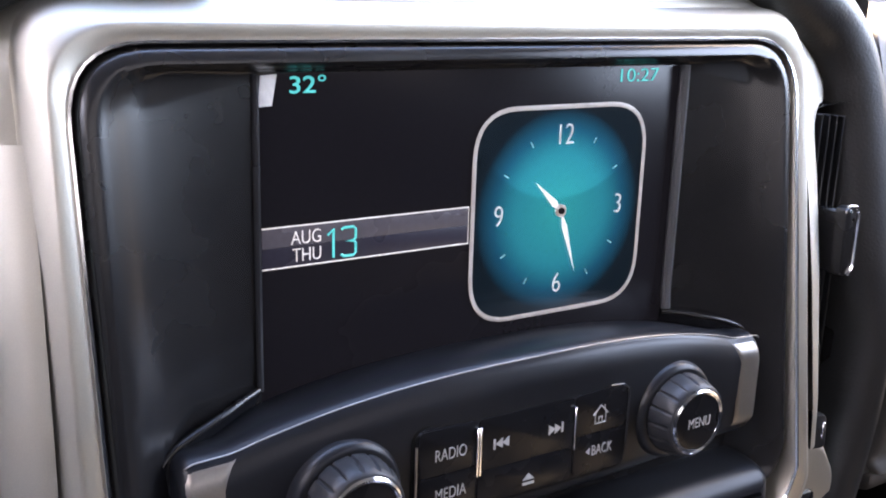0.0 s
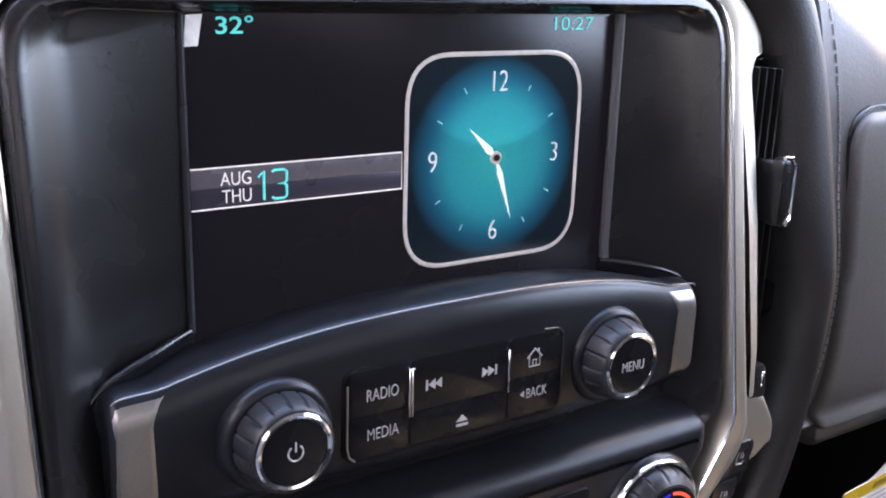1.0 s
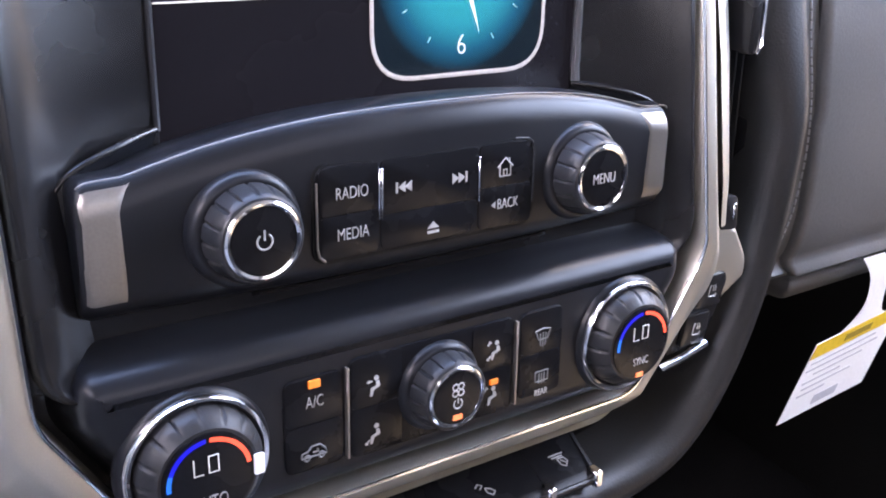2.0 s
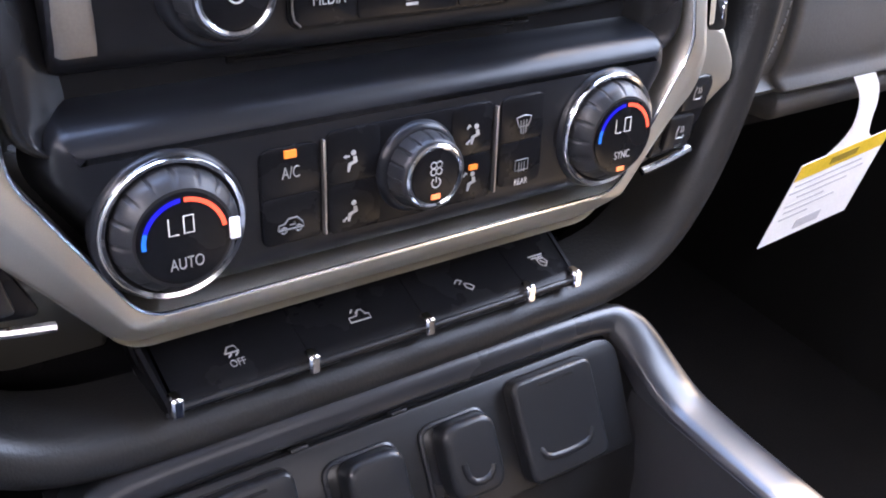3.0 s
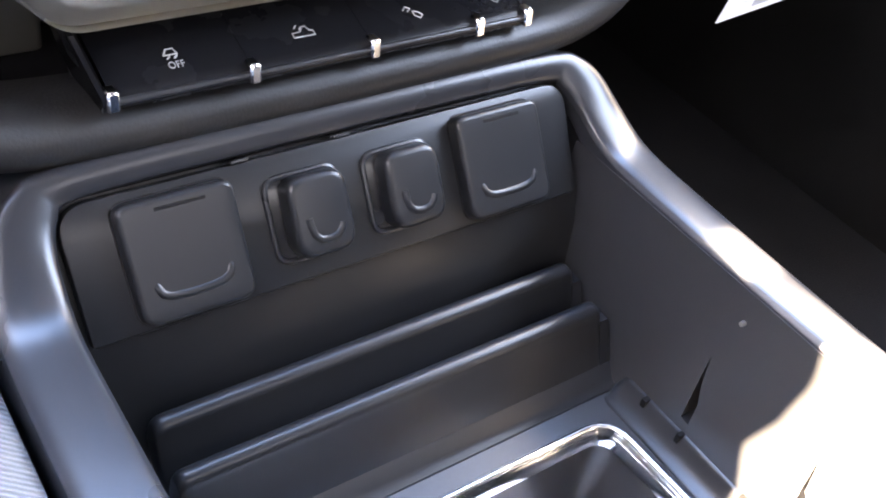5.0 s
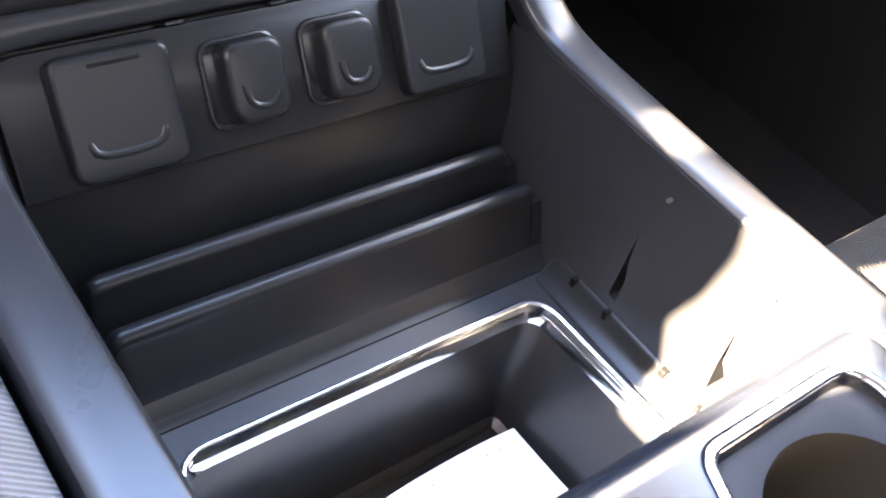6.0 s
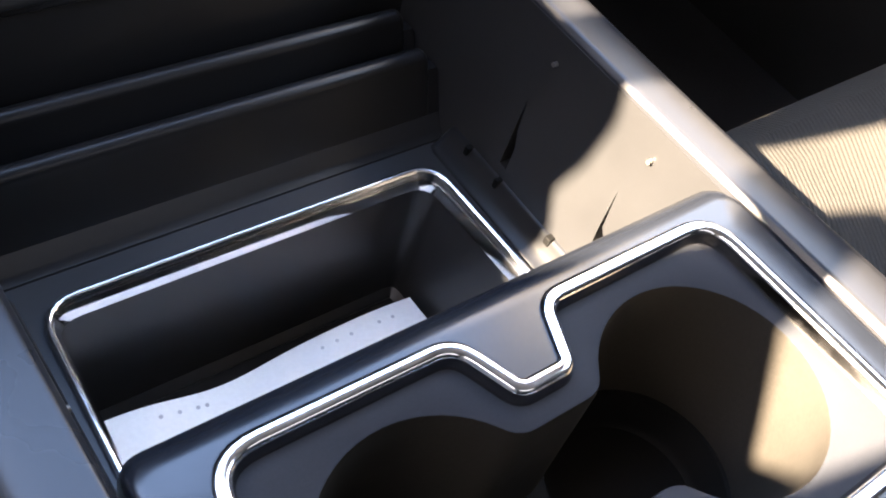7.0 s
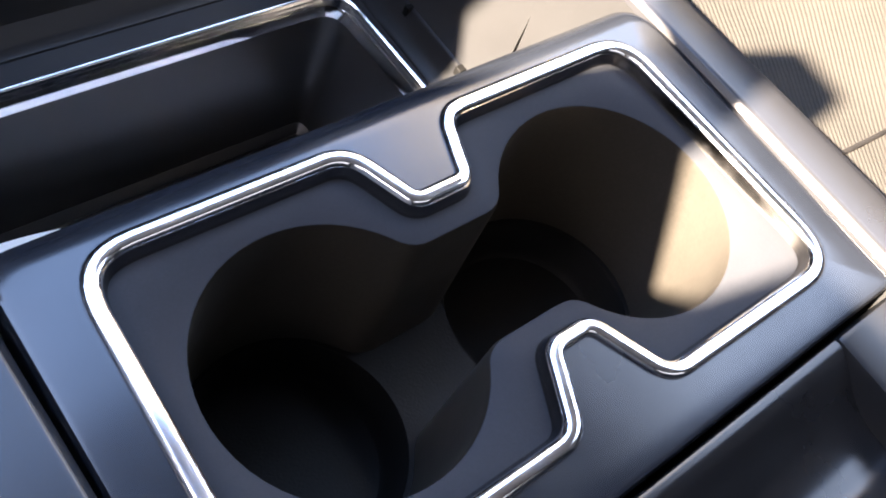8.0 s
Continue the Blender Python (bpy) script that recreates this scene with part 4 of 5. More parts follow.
    part("rear_defrost_symbol", strokes([[(-3.4, 2.6), (3.4, 2.6), (3.4, -2), (-3.4, -2), (-3.4, 2.6)], [(-1.4, 1.6), (-1.4, -3)], [(0, 1.6), (0, -3)], [(1.4, 1.6), (1.4, -3)]], 0.0514, -0.1648, yk, 0.0006), WHITE_DIM, c)
    # knobs
    fan = knob(c, -0.0012, -0.1548, -0.0415, -0.0535, 0.0158, 0.0131, 0.0155)
    part("fan_symbol", strokes([arc(1.3, 0, 360, 10, 1.3, 1.3), arc(1.3, 0, 360, 10, -1.3, 1.3), arc(1.3, 0, 360, 10, 1.3, 4), arc(1.3, 0, 360, 10, -1.3, 4)], 0, 0.0008, -0.0546, 0.0006), WHITE, fan)
    part("power_symbol", strokes([arc(2.0, 125, 415, 12, 0, -2.4), [(0, -2.2), (0, 0)]], 0, 0, -0.0546, 0.0006), WHITE, fan)
    part("red_light", box(-0.0020, -0.0549, -0.0092, 0.0020, -0.0540, -0.0072), RED_LAMP, fan, "orange-red indicator")
    for sx, text in ((-1, "AUTO"), (1, "SYNC")):
        k = knob(c, sx * 0.1000 - 0.0009, -0.1570, -0.0402, -0.0520, 0.0226, 0.0172, 0.0243, GLOSS, "base")
        yc = -0.0532
        part("blue_arc", band(0.0134, 0.0150, 184, 160, yc), LIGHT_BLUE_ARC, k, "light blue lit arc")
        part("blue_arc", band(0.0134, 0.0150, 160, 93, yc), BLUE_ARC, k, "blue lit arc")
        part("red_arc", band(0.0134, 0.0150, 88, 8, yc), RED_ARC, k, "red lit arc")
        bm = strokes([[(-4.2, 3.2), (-4.2, -3.0), (-1.0, -3.0)], [(1.0, 3.2), (4.4, 3.2), (4.4, -3.0), (1.0, -3.0), (1.0, 3.2)]], -0.0012, 0.0052, yc, 0.0005)
        part("set_temperature", bm, NUMERAL_TEXT, k, "lit segment digits LO")
        lettering(text, 0.0062 if sx < 0 else 0.0052, WHITE, k, 0, yc, -0.0088 if sx < 0 else -0.0086, wide=0.70)
        if sx > 0:
            part("red_light", box(-0.0020, yc - 0.0002, -0.0160, 0.0020, yc + 0.001, -0.0140), RED_LAMP, k, "orange-red indicator")
        else:
            part("film_tab", box(0.0155, yc - 0.0012, -0.0035, 0.0192, yc + 0.0004, 0.0042, 0.0004, 1), FILM, k, "white pull tab of the protective film")
    return c


climate()


# ---- switch row ----
def switches():
    s = thing("switch_bank", STACK, "gloss black switch row with chrome markers under climate panel", "switch")
    prof = [(0.012, -0.2180), (0.004, -0.2245), (-0.0225, -0.2365), (-0.0258, -0.2380), (-0.0272, -0.2400), (-0.0270, -0.2430), (-0.0250, -0.2450), (0.012, -0.2450)]
    clips = [-0.1011, -0.0417, 0.0165, 0.0743, 0.1034]
    for a, b in zip(clips, clips[1:]):
        part("rocker", xsweep(prof, a + 0.00012, b - 0.00012), GLOSS, s, "gloss black rocker switch")
    for sx in (-1, 1):   # slanting dark ends
        tall = [(0.012, -0.2150), (-0.0180, -0.2150), (-0.0262, -0.2400), (-0.0250, -0.2450), (0.012, -0.2450)] if sx < 0 else [(0.012, -0.2165), (0.004, -0.2235), (-0.0226, -0.2358), (-0.0264, -0.2385), (-0.0262, -0.2440), (0.012, -0.2450)]
        lean = lambda x0, z: sx * (x0 - 0.0085 * min(1.0, (-0.211 - z) / 0.029))
        bm = loft([[(lean(0.1128, z), y, z) for y, z in tall], [(lean(0.1108, z), y, z) for y, z in tall]], cap_first=True, cap_last=True)
        part("end_block", bm, GLOSS, s)
        bm = loft([[(sx * 0.1022, y, z) for y, z in prof], [(lean(0.1112, z), y, z) for y, z in prof]], cap_first=True, cap_last=True)
        part("blank", bm, GLOSS, s)
    part("lip_strip", tube([(-0.1005, -0.0266, -0.2406), (0.1018, -0.0266, -0.2406)], 0.0016, sides=10), RAIL, s, "dark grey lip")
    for x in clips:
        bm = box(x - 0.0025, -0.0300, -0.2440, x + 0.0025, -0.0225, -0.2348, 0.0010, 1)
        part("chrome_marker", bm, CHROME, s, "small faceted chrome marker")
    slope = -65.6
    def sym(name, x, lines):
        part(name, strokes(lines, 0, 0, -0.0004, 0.0008), WHITE, s, "", pose(x, -0.0147, -0.2328, slope))
    sym("stability_symbol", -0.0715, [[(-3, 1.5), (-1, 4.5), (2, 4.5), (3, 1.5), (-3, 1.5)], [(-2, -0.5), (-0.5, 0.8)], [(1, -0.5), (2.5, 0.8)]])
    lettering("OFF", 0.0050, WHITE, s, -0.0710, -0.0170, -0.2340, wide=0.8).matrix_local = pose(-0.0710, -0.0185, -0.2341, 90 + slope) @ Matrix.Diagonal((0.8, 1, 1, 1))
    sym("bed_light_symbol", -0.0121, [[(-5, -2), (-5, 0.5), (-1, 0.8), (0.5, 3.4), (2.4, 3.4), (3.4, 0.8), (5, 0.4), (5, -2), (-5, -2)], [(-3, 3), (-1.5, 4.6)], [(-1, 2), (0, 3)]])
    sym("hill_descent_symbol", 0.0444, [[(-4, 2), (-2, 3.6), (0, 2.2), (-2, 0.8)], [(0.5, 0.5), (3, -0.5), (4.6, -2.5), (2.6, -4), (0.4, -2), (0.5, 0.5)]])
    sym("pedal_symbol", 0.0905, [[(-4.5, 4), (4, 4)], [(-3.5, 2.6), (3, 2.6)], [(-1, 1.5), (3, 1.5), (4, -1), (1.5, -3.6), (-0.6, -2), (-1, 1.5)], [(0.5, 0.5), (2.6, -1.6)]])
    return s


switches()


# ---- side air vents ----
def vent(sx):
    v = thing("air_vent", STACK, "black upright air vent with slats and chrome-edged tab", "air vent", "dash air vents")
    o = rounded([(sx * 0.166, -0.135, 0.006), (sx * 0.214, -0.132, 0.006), (sx * 0.220, 0.020, 0.006), (sx * 0.212, 0.038, 0.006), (sx * 0.166, 0.034, 0.004)], 4)
    ring = [(x, y, z) for y, grow in ((-0.004, 0.0), (0.024, 0.0012)) for x, z in shrink(o, grow)]
    n = len(o)
    part("duct", loft([ring[:n], ring[n:]], cap_last=True), SATIN, v, "dark duct behind the slats")
    # silver face between the surround and the slats, rounding into the opening
    heights = [-0.120 + 0.0053 * i for i in range(31)]
    faces = []
    for z in heights:
        xo = 0.164 + 0.0267 * (0.079 - z)   # outer edge of the surround's face
        flare = 0.006 * max(0.0, (z - 0.024) / 0.015) ** 2
        cols = [(xo - 0.003, 0.0044), (xo, 0.0050), (xo + (0.1775 - xo) * 0.35, 0.0066), (xo + (0.1775 - xo) * 0.7, 0.0092), (0.1780 + flare, 0.0112), (0.1791 + flare, 0.0124), (0.1796 + flare, 0.0145), (0.1798 + flare, 0.032)]
        faces.append([(sx * x, trim_front(z) + dy, z) for x, dy in cols])
    part("rim", loft(faces, closed=False), SILVER, v, "silver rim of the opening")
    for k in range(5):
        x = sx * (0.1825 + 0.0062 * k)
        top = 0.0325 - 0.0006 * k
        part("slat", box(x - 0.0005, -0.0065 + 0.0006 * k, -0.104, x + 0.0005, 0.016, top, 0.0004, 1), PLASTIC, v)
    t = part("tab", slab(rect(min(sx * 0.1855, sx * 0.1942), -0.042, max(sx * 0.1855, sx * 0.1942), -0.0085, 0.004, 4), -0.0235, -0.0170, 0.002), SATIN, v, "black adjusting tab")
    part("tab_edge", tube([(sx * 0.1862, -0.0235, -0.0080), (sx * 0.1918, -0.0235, -0.0085), (sx * 0.1946, -0.0235, -0.012), (sx * 0.1946, -0.0235, -0.037), (sx * 0.1918, -0.0235, -0.0415)], 0.0009, sides=6), CHROME, t, "chrome edge")
    part("stem", box(min(sx * 0.1858, sx * 0.1915), -0.0200, -0.0405, max(sx * 0.1858, sx * 0.1915), 0.002, -0.0105, 0.001, 1), SATIN, t)
    part("wheel", slab(rounded([(sx * 0.1745, -0.1250, 0.002), (sx * 0.1870, -0.1265, 0.003), (sx * 0.1850, -0.1085, 0.004), (sx * 0.1745, -0.1070, 0.002)], 3), -0.0285, -0.005, 0.0015), PLASTIC, v, "thumb wheel")
    part("wheel_mark", box(sx * 0.1825 - 0.0010, -0.0293, -0.1205, sx * 0.1825 + 0.0010, -0.0280, -0.1120, 0.0005, 1), CHROME, v)
    return v


vent(1)
vent(-1)


# ---- floor console ----
def outline_plate(outer, holes, z, bm=None):
    """A flat face at height z with holes, from (x, y) outlines."""
    bm = bm or bmesh.new()
    es = []
    for ring in (outer, *holes):
        vs = [bm.verts.new((x, y, z)) for x, y in ring]
        es += [bm.edges.new((vs[i], vs[(i + 1) % len(vs)])) for i in range(len(vs))]
    bmesh.ops.triangle_fill(bm, use_beauty=True, use_dissolve=False, edges=es)
    return bm


def zloft(rows, bm=None, cap_last=False):
    return loft([[(x, y, z) for x, y in ring] for ring, z in rows], bm=bm, cap_last=cap_last)


OUTLETS = pose(0, -0.0847, 0.5049, -34.2, 0, 0)


def console():
    c = thing("floor_console", Matrix.Translation((0, -0.3, 0.15)), "black plastic floor console with open bin and satin rails", "console")
    inv = Matrix.Translation((0, 0.3, -0.15))
    def cp(name, bm, mat, label=""):
        return part(name, bm, mat, c, label, inv)
    for sx in (-1, 1):
        prof = [(0.1335, 0.47), (0.1362, 0.5010), (0.1374, 0.5012), (0.140, 0.4975), (0.156, 0.4968), (0.1590, 0.4950), (0.1615, 0.4880), (0.1635, 0.47), (0.1645, 0.30), (0.1645, 0.15)]
        rings = []
        for y, k in ((-0.085, 0), (-0.118, 0), (-0.20, 0), (-0.30, 0), (-0.335, 0), (-0.42, 0), (-0.62, 0)):
            rings.append([(sx * (x + k), y, z) for x, z in prof])
        bm = loft(rings, closed=False)
        # the plane inner face, with moulded slits that go into the wall
        face = lambda p, deep: (sx * (0.126 + 0.0882 * (p[1] - 0.385) + deep), p[0], p[1])
        slits = ([(-0.2101, 0.4580), (-0.2117, 0.4154), (-0.2173, 0.4146), (-0.2165, 0.4290), (-0.2132, 0.4390)], [(-0.2786, 0.4606), (-0.2803, 0.4350), (-0.2825, 0.4181), (-0.2879, 0.4202), (-0.2868, 0.4317), (-0.2818, 0.4380)])
        edges = []
        for ring in ([(-0.085, 0.385), (-0.62, 0.385), (-0.62, 0.47), (-0.085, 0.47)], *slits):
            vs = [bm.verts.new(face(p, 0)) for p in ring]
            edges += [bm.edges.new((vs[i], vs[(i + 1) % len(vs)])) for i in range(len(vs))]
        bmesh.ops.triangle_fill(bm, use_beauty=True, edges=edges)
        for ring in slits:
            loft([[face(p, deep) for p in ring] for deep in (0.0, 0.018)], cap_last=True, bm=bm)
        bmesh.ops.remove_doubles(bm, verts=bm.verts, dist=1e-6)
        cp("side_wall", bm, BIN_WALL, "black grained bin side wall")
    # arched rim over the outlets
    edge_in = [(0.1376, -0.62, 0.5105), (0.1366, -0.42, 0.5078), (0.1366, -0.35, 0.5062), (0.1366, -0.30, 0.5046), (0.1366, -0.225, 0.5036), (0.1366, -0.170, 0.5037), (0.1366, -0.128, 0.5041), (0.1363, -0.111, 0.5056), (0.1352, -0.097, 0.5100), (0.1335, -0.083, 0.5180), (0.1290, -0.072, 0.5260), (0.1180, -0.067, 0.5295), (0.0500, -0.066, 0.5300), (0.0, -0.066, 0.5300)]
    edge_out = [(0.1690, -0.62, 0.5090), (0.1670, -0.42, 0.5062), (0.1655, -0.35, 0.5046), (0.1650, -0.30, 0.5030), (0.1650, -0.225, 0.5024), (0.1650, -0.165, 0.5030), (0.1650, -0.123, 0.5042), (0.1642, -0.103, 0.5080), (0.1608, -0.087, 0.5180), (0.1540, -0.073, 0.5312), (0.1430, -0.065, 0.5395), (0.1250, -0.061, 0.5425), (0.0500, -0.060, 0.5430), (0.0, -0.060, 0.5430)]
    def mirrored(e):
        return [(-x, y, z) for x, y, z in e] + list(reversed(e[:-1]))
    a_in, a_out = ([Vector(p) for p in spline(mirrored(e), 4)] for e in (edge_in, edge_out))
    rings = []
    for i, (p, q) in enumerate(zip(a_in, a_out)):
        j, k = max(0, i - 1), min(len(a_in) - 1, i + 1)
        nrm = (q - p).cross(a_in[k] - a_in[j]).normalized()
        nrm = nrm if nrm.dot(Vector((0, -1, 1))) > 0 else -nrm
        g = 0.8 + 0.2 * min(1.0, max(0.0, (p.y + 0.225) / 0.08))   # a little flatter along the rails
        rings.append([tuple(v) for v in (p - nrm * 0.012, p - nrm * 0.0016, p.lerp(q, 0.004) - nrm * 0.0013, p.lerp(q, 0.022) - nrm * 0.0006, p.lerp(q, 0.040) + nrm * 0.0001, p.lerp(q, 0.058) + nrm * 0.0008, p.lerp(q, 0.072) + nrm * 0.0013, p.lerp(q, 0.10) + nrm * 0.0017, p.lerp(q, 0.15) + nrm * (0.0026 * g - 0.0003), p.lerp(q, 0.27) + nrm * (0.0029 * g - 0.0003), p.lerp(q, 0.5) + nrm * (0.0032 * g - 0.0004), p.lerp(q, 0.75) + nrm * (0.0027 * g - 0.0004), p.lerp(q, 0.90) + nrm * (0.0014 * g - 0.0004), p.lerp(q, 0.98) - nrm * 0.0006, q - nrm * 0.0028, q - nrm * 0.030)])
    bm = loft(rings, closed=False)
    cp("rim", bm, RAIL, "satin rounded rim round the bin and along the rails")
    cp("rim_back", box(-0.150, -0.062, 0.15, 0.150, -0.04, 0.527), PLASTIC)
    # bin: front wall under the outlets, floor and tray surround
    cp("front_wall", xsweep([(-0.056, 0.534), (-0.0965, 0.4790), (-0.1035, 0.4600), (-0.1070, 0.44), (-0.1105, 0.418), (-0.117, 0.4103), (-0.1590, 0.4072), (-0.1606, 0.4060), (-0.1660, 0.3992), (-0.1680, 0.3975), (-0.1710, 0.3966), (-0.1722, 0.3925), (-0.06, 0.39)], -0.134, 0.134), PLASTIC, "black grained bin front")
    outer = rect(-0.130, -0.345, 0.130, -0.1635, 0.002, 6)
    hole = rounded([(-0.1115, -0.345, 0.012), (0.1115, -0.345, 0.012), (0.1062, -0.1872, 0.017), (-0.1062, -0.1872, 0.017)], 6)
    bm = outline_plate(outer, [hole], 0.3955)
    zloft([(hole, 0.3955), (shrink(hole, 0.0006), 0.3930), (shrink(hole, 0.003), 0.345), (shrink(hole, 0.009), 0.306), (shrink(hole, 0.014), 0.302)], bm, True)
    bmesh.ops.remove_doubles(bm, verts=bm.verts, dist=1e-6)
    cp("tray", bm, TRAY, "deep black tray in the bin")
    ring_rows = [(-0.0034, 0.3955), (-0.0033, 0.3972), (-0.0026, 0.3986), (-0.0014, 0.3993), (-0.0002, 0.3992), (0.0006, 0.3985), (0.0011, 0.3972), (0.0016, 0.3962), (0.0026, 0.3945), (0.0034, 0.3918), (0.0038, 0.3890), (0.0038, 0.3872), (0.0026, 0.3866)]
    cp("tray_ring", zloft([(shrink(hole, d), z) for d, z in ring_rows]), CHROME, "broad chrome band round the tray")
    # step along the walls, with clip slots
    for sx in (-1, 1):
        ledge = spline([(0.1310, 0.4090), (0.1278, 0.4084), (0.1262, 0.4070), (0.1246, 0.4042), (0.1218, 0.4002), (0.1184, 0.3977), (0.1150, 0.3965), (0.1140, 0.3940)], 3)
        cp("wall_step", loft([[(sx * (a + k), y, z - k * 0.8) for a, z in ledge] for y, k in ((-0.1690, 0.008), (-0.1705, 0.004), (-0.1740, 0.001), (-0.1780, 0.0), (-0.34, 0.0))], closed=False), PLASTIC, "sloping ledge along the bin wall")
        # raised black boxes stand in for the shaded clip slots
        for y, z, w, h in ((-0.1914, 0.4050, 0.0034, 0.0072), (-0.2174, 0.4055, 0.0032, 0.0068), (-0.2612, 0.4068, 0.0040, 0.0052), (-0.2861, 0.4068, 0.0026, 0.0038)):
            cp("clip_slot", box(sx * 0.1262 - 0.0022, y - w / 2, z - h / 2, sx * 0.1262 + 0.0022, y + w / 2, z + h / 2, 0.0003, 1), RECESS_SHADE, "near-black box standing for a shaded clip slot")
        for y in (-0.2161, -0.2847):
            cp("pin", tube([(sx * 0.1325, y, 0.4858), (sx * 0.1350, y, 0.4858)], 0.0013, sides=10), PLATE, "small light grey pin")
    # two leaning dividers: rounded upper corners, a low tab at the passenger's end
    for y, z, low, xl, xr in ((-0.1203, 0.4486, 0.4120, -0.1145, 0.1195), (-0.1451, 0.4414, 0.4058, -0.1150, 0.1205)):
        foot, r = -0.0135, 0.006
        top = [(y + 0.0050 * math.cos(radians(a)), z - 0.0050 + 0.0050 * math.sin(radians(a))) for a in range(10, 181, 17)]
        prof = top + [(y - 0.0056, z - 0.0080), (y + foot - 0.0020, low), (y + foot + 0.0105, low), (y + 0.0065, z - 0.012)]
        rings = []
        for e, way in ((xl, 1), (xr, -1)):
            ends = []
            for k in range(7):
                a = math.pi / 2 * k / 6
                drop, x = r * (1 - math.sin(a)), e + way * r * (1 - math.cos(a))
                ends.append([(x, b, c - drop if c > z - 0.013 else c) for b, c in prof])
            rings += ends if way > 0 else ends[::-1]
        cp("bin_divider", loft(rings, cap_first=True, cap_last=True), PLASTIC, "black leaning bin divider")
        tab = [(b, min(c, z - 0.0105)) for b, c in prof]
        tab_low = [(b, min(c, z - 0.0135)) for b, c in prof]
        cp("divider_tab", loft([[(x, b, c) for b, c in q] for x, q in ((xr, tab), (xr + 0.0055, tab), (xr + 0.0075, tab_low))], cap_first=True, cap_last=True), PLASTIC)
    # cup panel
    pan = rounded([(-0.1405, -0.4630, 0.003), (0.1405, -0.4630, 0.003), (0.1312, -0.3225, 0.010), (-0.1312, -0.3225, 0.010)], 8)
    chrome = rounded([(-0.1195, -0.4460, 0.020), (-0.0150, -0.4460, 0.014), (-0.0024, -0.4200, 0.0045), (0.0116, -0.4200, 0.0045), (0.0242, -0.4475, 0.014), (0.1195, -0.4480, 0.020), (0.1140, -0.3285, 0.020), (0.0190, -0.3285, 0.014), (0.0092, -0.3540, 0.0040), (-0.0092, -0.3540, 0.0040), (-0.0195, -0.3285, 0.016), (-0.1140, -0.3275, 0.020)], 8)
    def pan_at(d, front):   # the front edge rolls further forward than the sides
        return rounded([(-0.1358 + d, -0.4650 + d, 0.003), (0.1358 - d, -0.4650 + d, 0.003), (0.1336 - d, front, 0.010), (-0.1336 + d, front, 0.010)], 8)
    levels = [(pan_at(0.0026, -0.3262), 0.5068), (pan_at(0.0009, -0.3222), 0.5062), (pan_at(0.0002, -0.3186), 0.5046), (pan_at(0.0, -0.3160), 0.5020), (pan_at(0.0, -0.3142), 0.4985), (pan_at(0.0, -0.3132), 0.493), (pan_at(0.0, -0.3130), 0.484), (pan_at(0.0, -0.3130), 0.397)]
    bm = outline_plate(levels[0][0], [chrome], 0.5068)
    zloft(levels, bm)
    zloft([(chrome, 0.5068), (shrink(chrome, 0.001), 0.5040), (shrink(chrome, 0.0045), 0.5020)], bm)
    bmesh.ops.remove_doubles(bm, verts=bm.verts, dist=1e-6)
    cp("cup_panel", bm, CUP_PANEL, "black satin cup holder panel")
    # chrome band: rounded top, then a bright slope down to the insert
    band_rows = [(-0.0010, 0.5064), (-0.0010, 0.5076), (-0.0004, 0.5085), (0.0008, 0.5089), (0.0032, 0.5088), (0.0044, 0.5082), (0.0051, 0.5068), (0.0054, 0.5052), (0.0060, 0.5036), (0.0066, 0.5016)]
    cp("cup_chrome", zloft([(shrink(chrome, d), z) for d, z in band_rows[:7]]), CHROME, "chrome band round the cup holders")
    cp("cup_chrome_step", zloft([(shrink(chrome, d), z) for d, z in band_rows[6:]]), DARK_CHROME, "dark metallic step inside the chrome band")
    R, cx, cy = 0.0446, 0.0590, -0.3875
    cut = math.degrees(math.asin(0.0197 / R))
    wide = cut + 9   # the arcs stop short of the channel between the cups, with rounded corners
    def turn(sx, sz):
        e = math.radians(wide)
        p0 = Vector((sx * (cx - R * math.cos(e)), sz * R * math.sin(e)))
        p1 = Vector((sx * (cx - R * math.cos(math.radians(cut))), sz * 0.0197))
        p2 = Vector((p1.x - sx * 0.007, p1.y))
        return [tuple((1 - t) ** 2 * p0 + 2 * t * (1 - t) * p1 + t * t * p2) for t in (0.2, 0.4, 0.6, 0.8, 1.0)]
    shift = lambda pts: [(a, b + cy) for a, b in pts]
    union = [(cx + a, cy + b) for a, b in arc(R, -180 + wide, 180 - wide, 44)] + shift(turn(1, 1)) + shift(turn(-1, 1)[::-1]) + [(-cx + a, cy + b) for a, b in arc(R, wide, 360 - wide, 44)] + shift(turn(-1, -1)) + shift(turn(1, -1)[::-1])
    bm = outline_plate(shrink(chrome, 0.0045), [union], 0.5020)
    zloft([(union, 0.5020), (shrink(union, 0.0004), 0.5017)], bm)
    bmesh.ops.remove_doubles(bm, verts=bm.verts, dist=1e-6)
    cp("cup_insert", bm, INSERT, "dark grey cup holder insert")
    cp("cup_wall", zloft([(shrink(union, 0.0004), 0.5017), (shrink(union, 0.0010), 0.4990), (shrink(union, 0.0022), 0.4280)]), CUP_PLASTIC, "matt black wall round both cups")
    low = shrink(union, 0.0022)
    discs = [[(sx * cx + a, cy + b) for a, b in arc(0.0405, 0, 360, 48)[:-1]] for sx in (-1, 1)]
    # saddle and wells: the shade deep in the cups is in their colour
    cp("cup_saddle", outline_plate(low, discs, 0.4280), RECESS_SHADE)
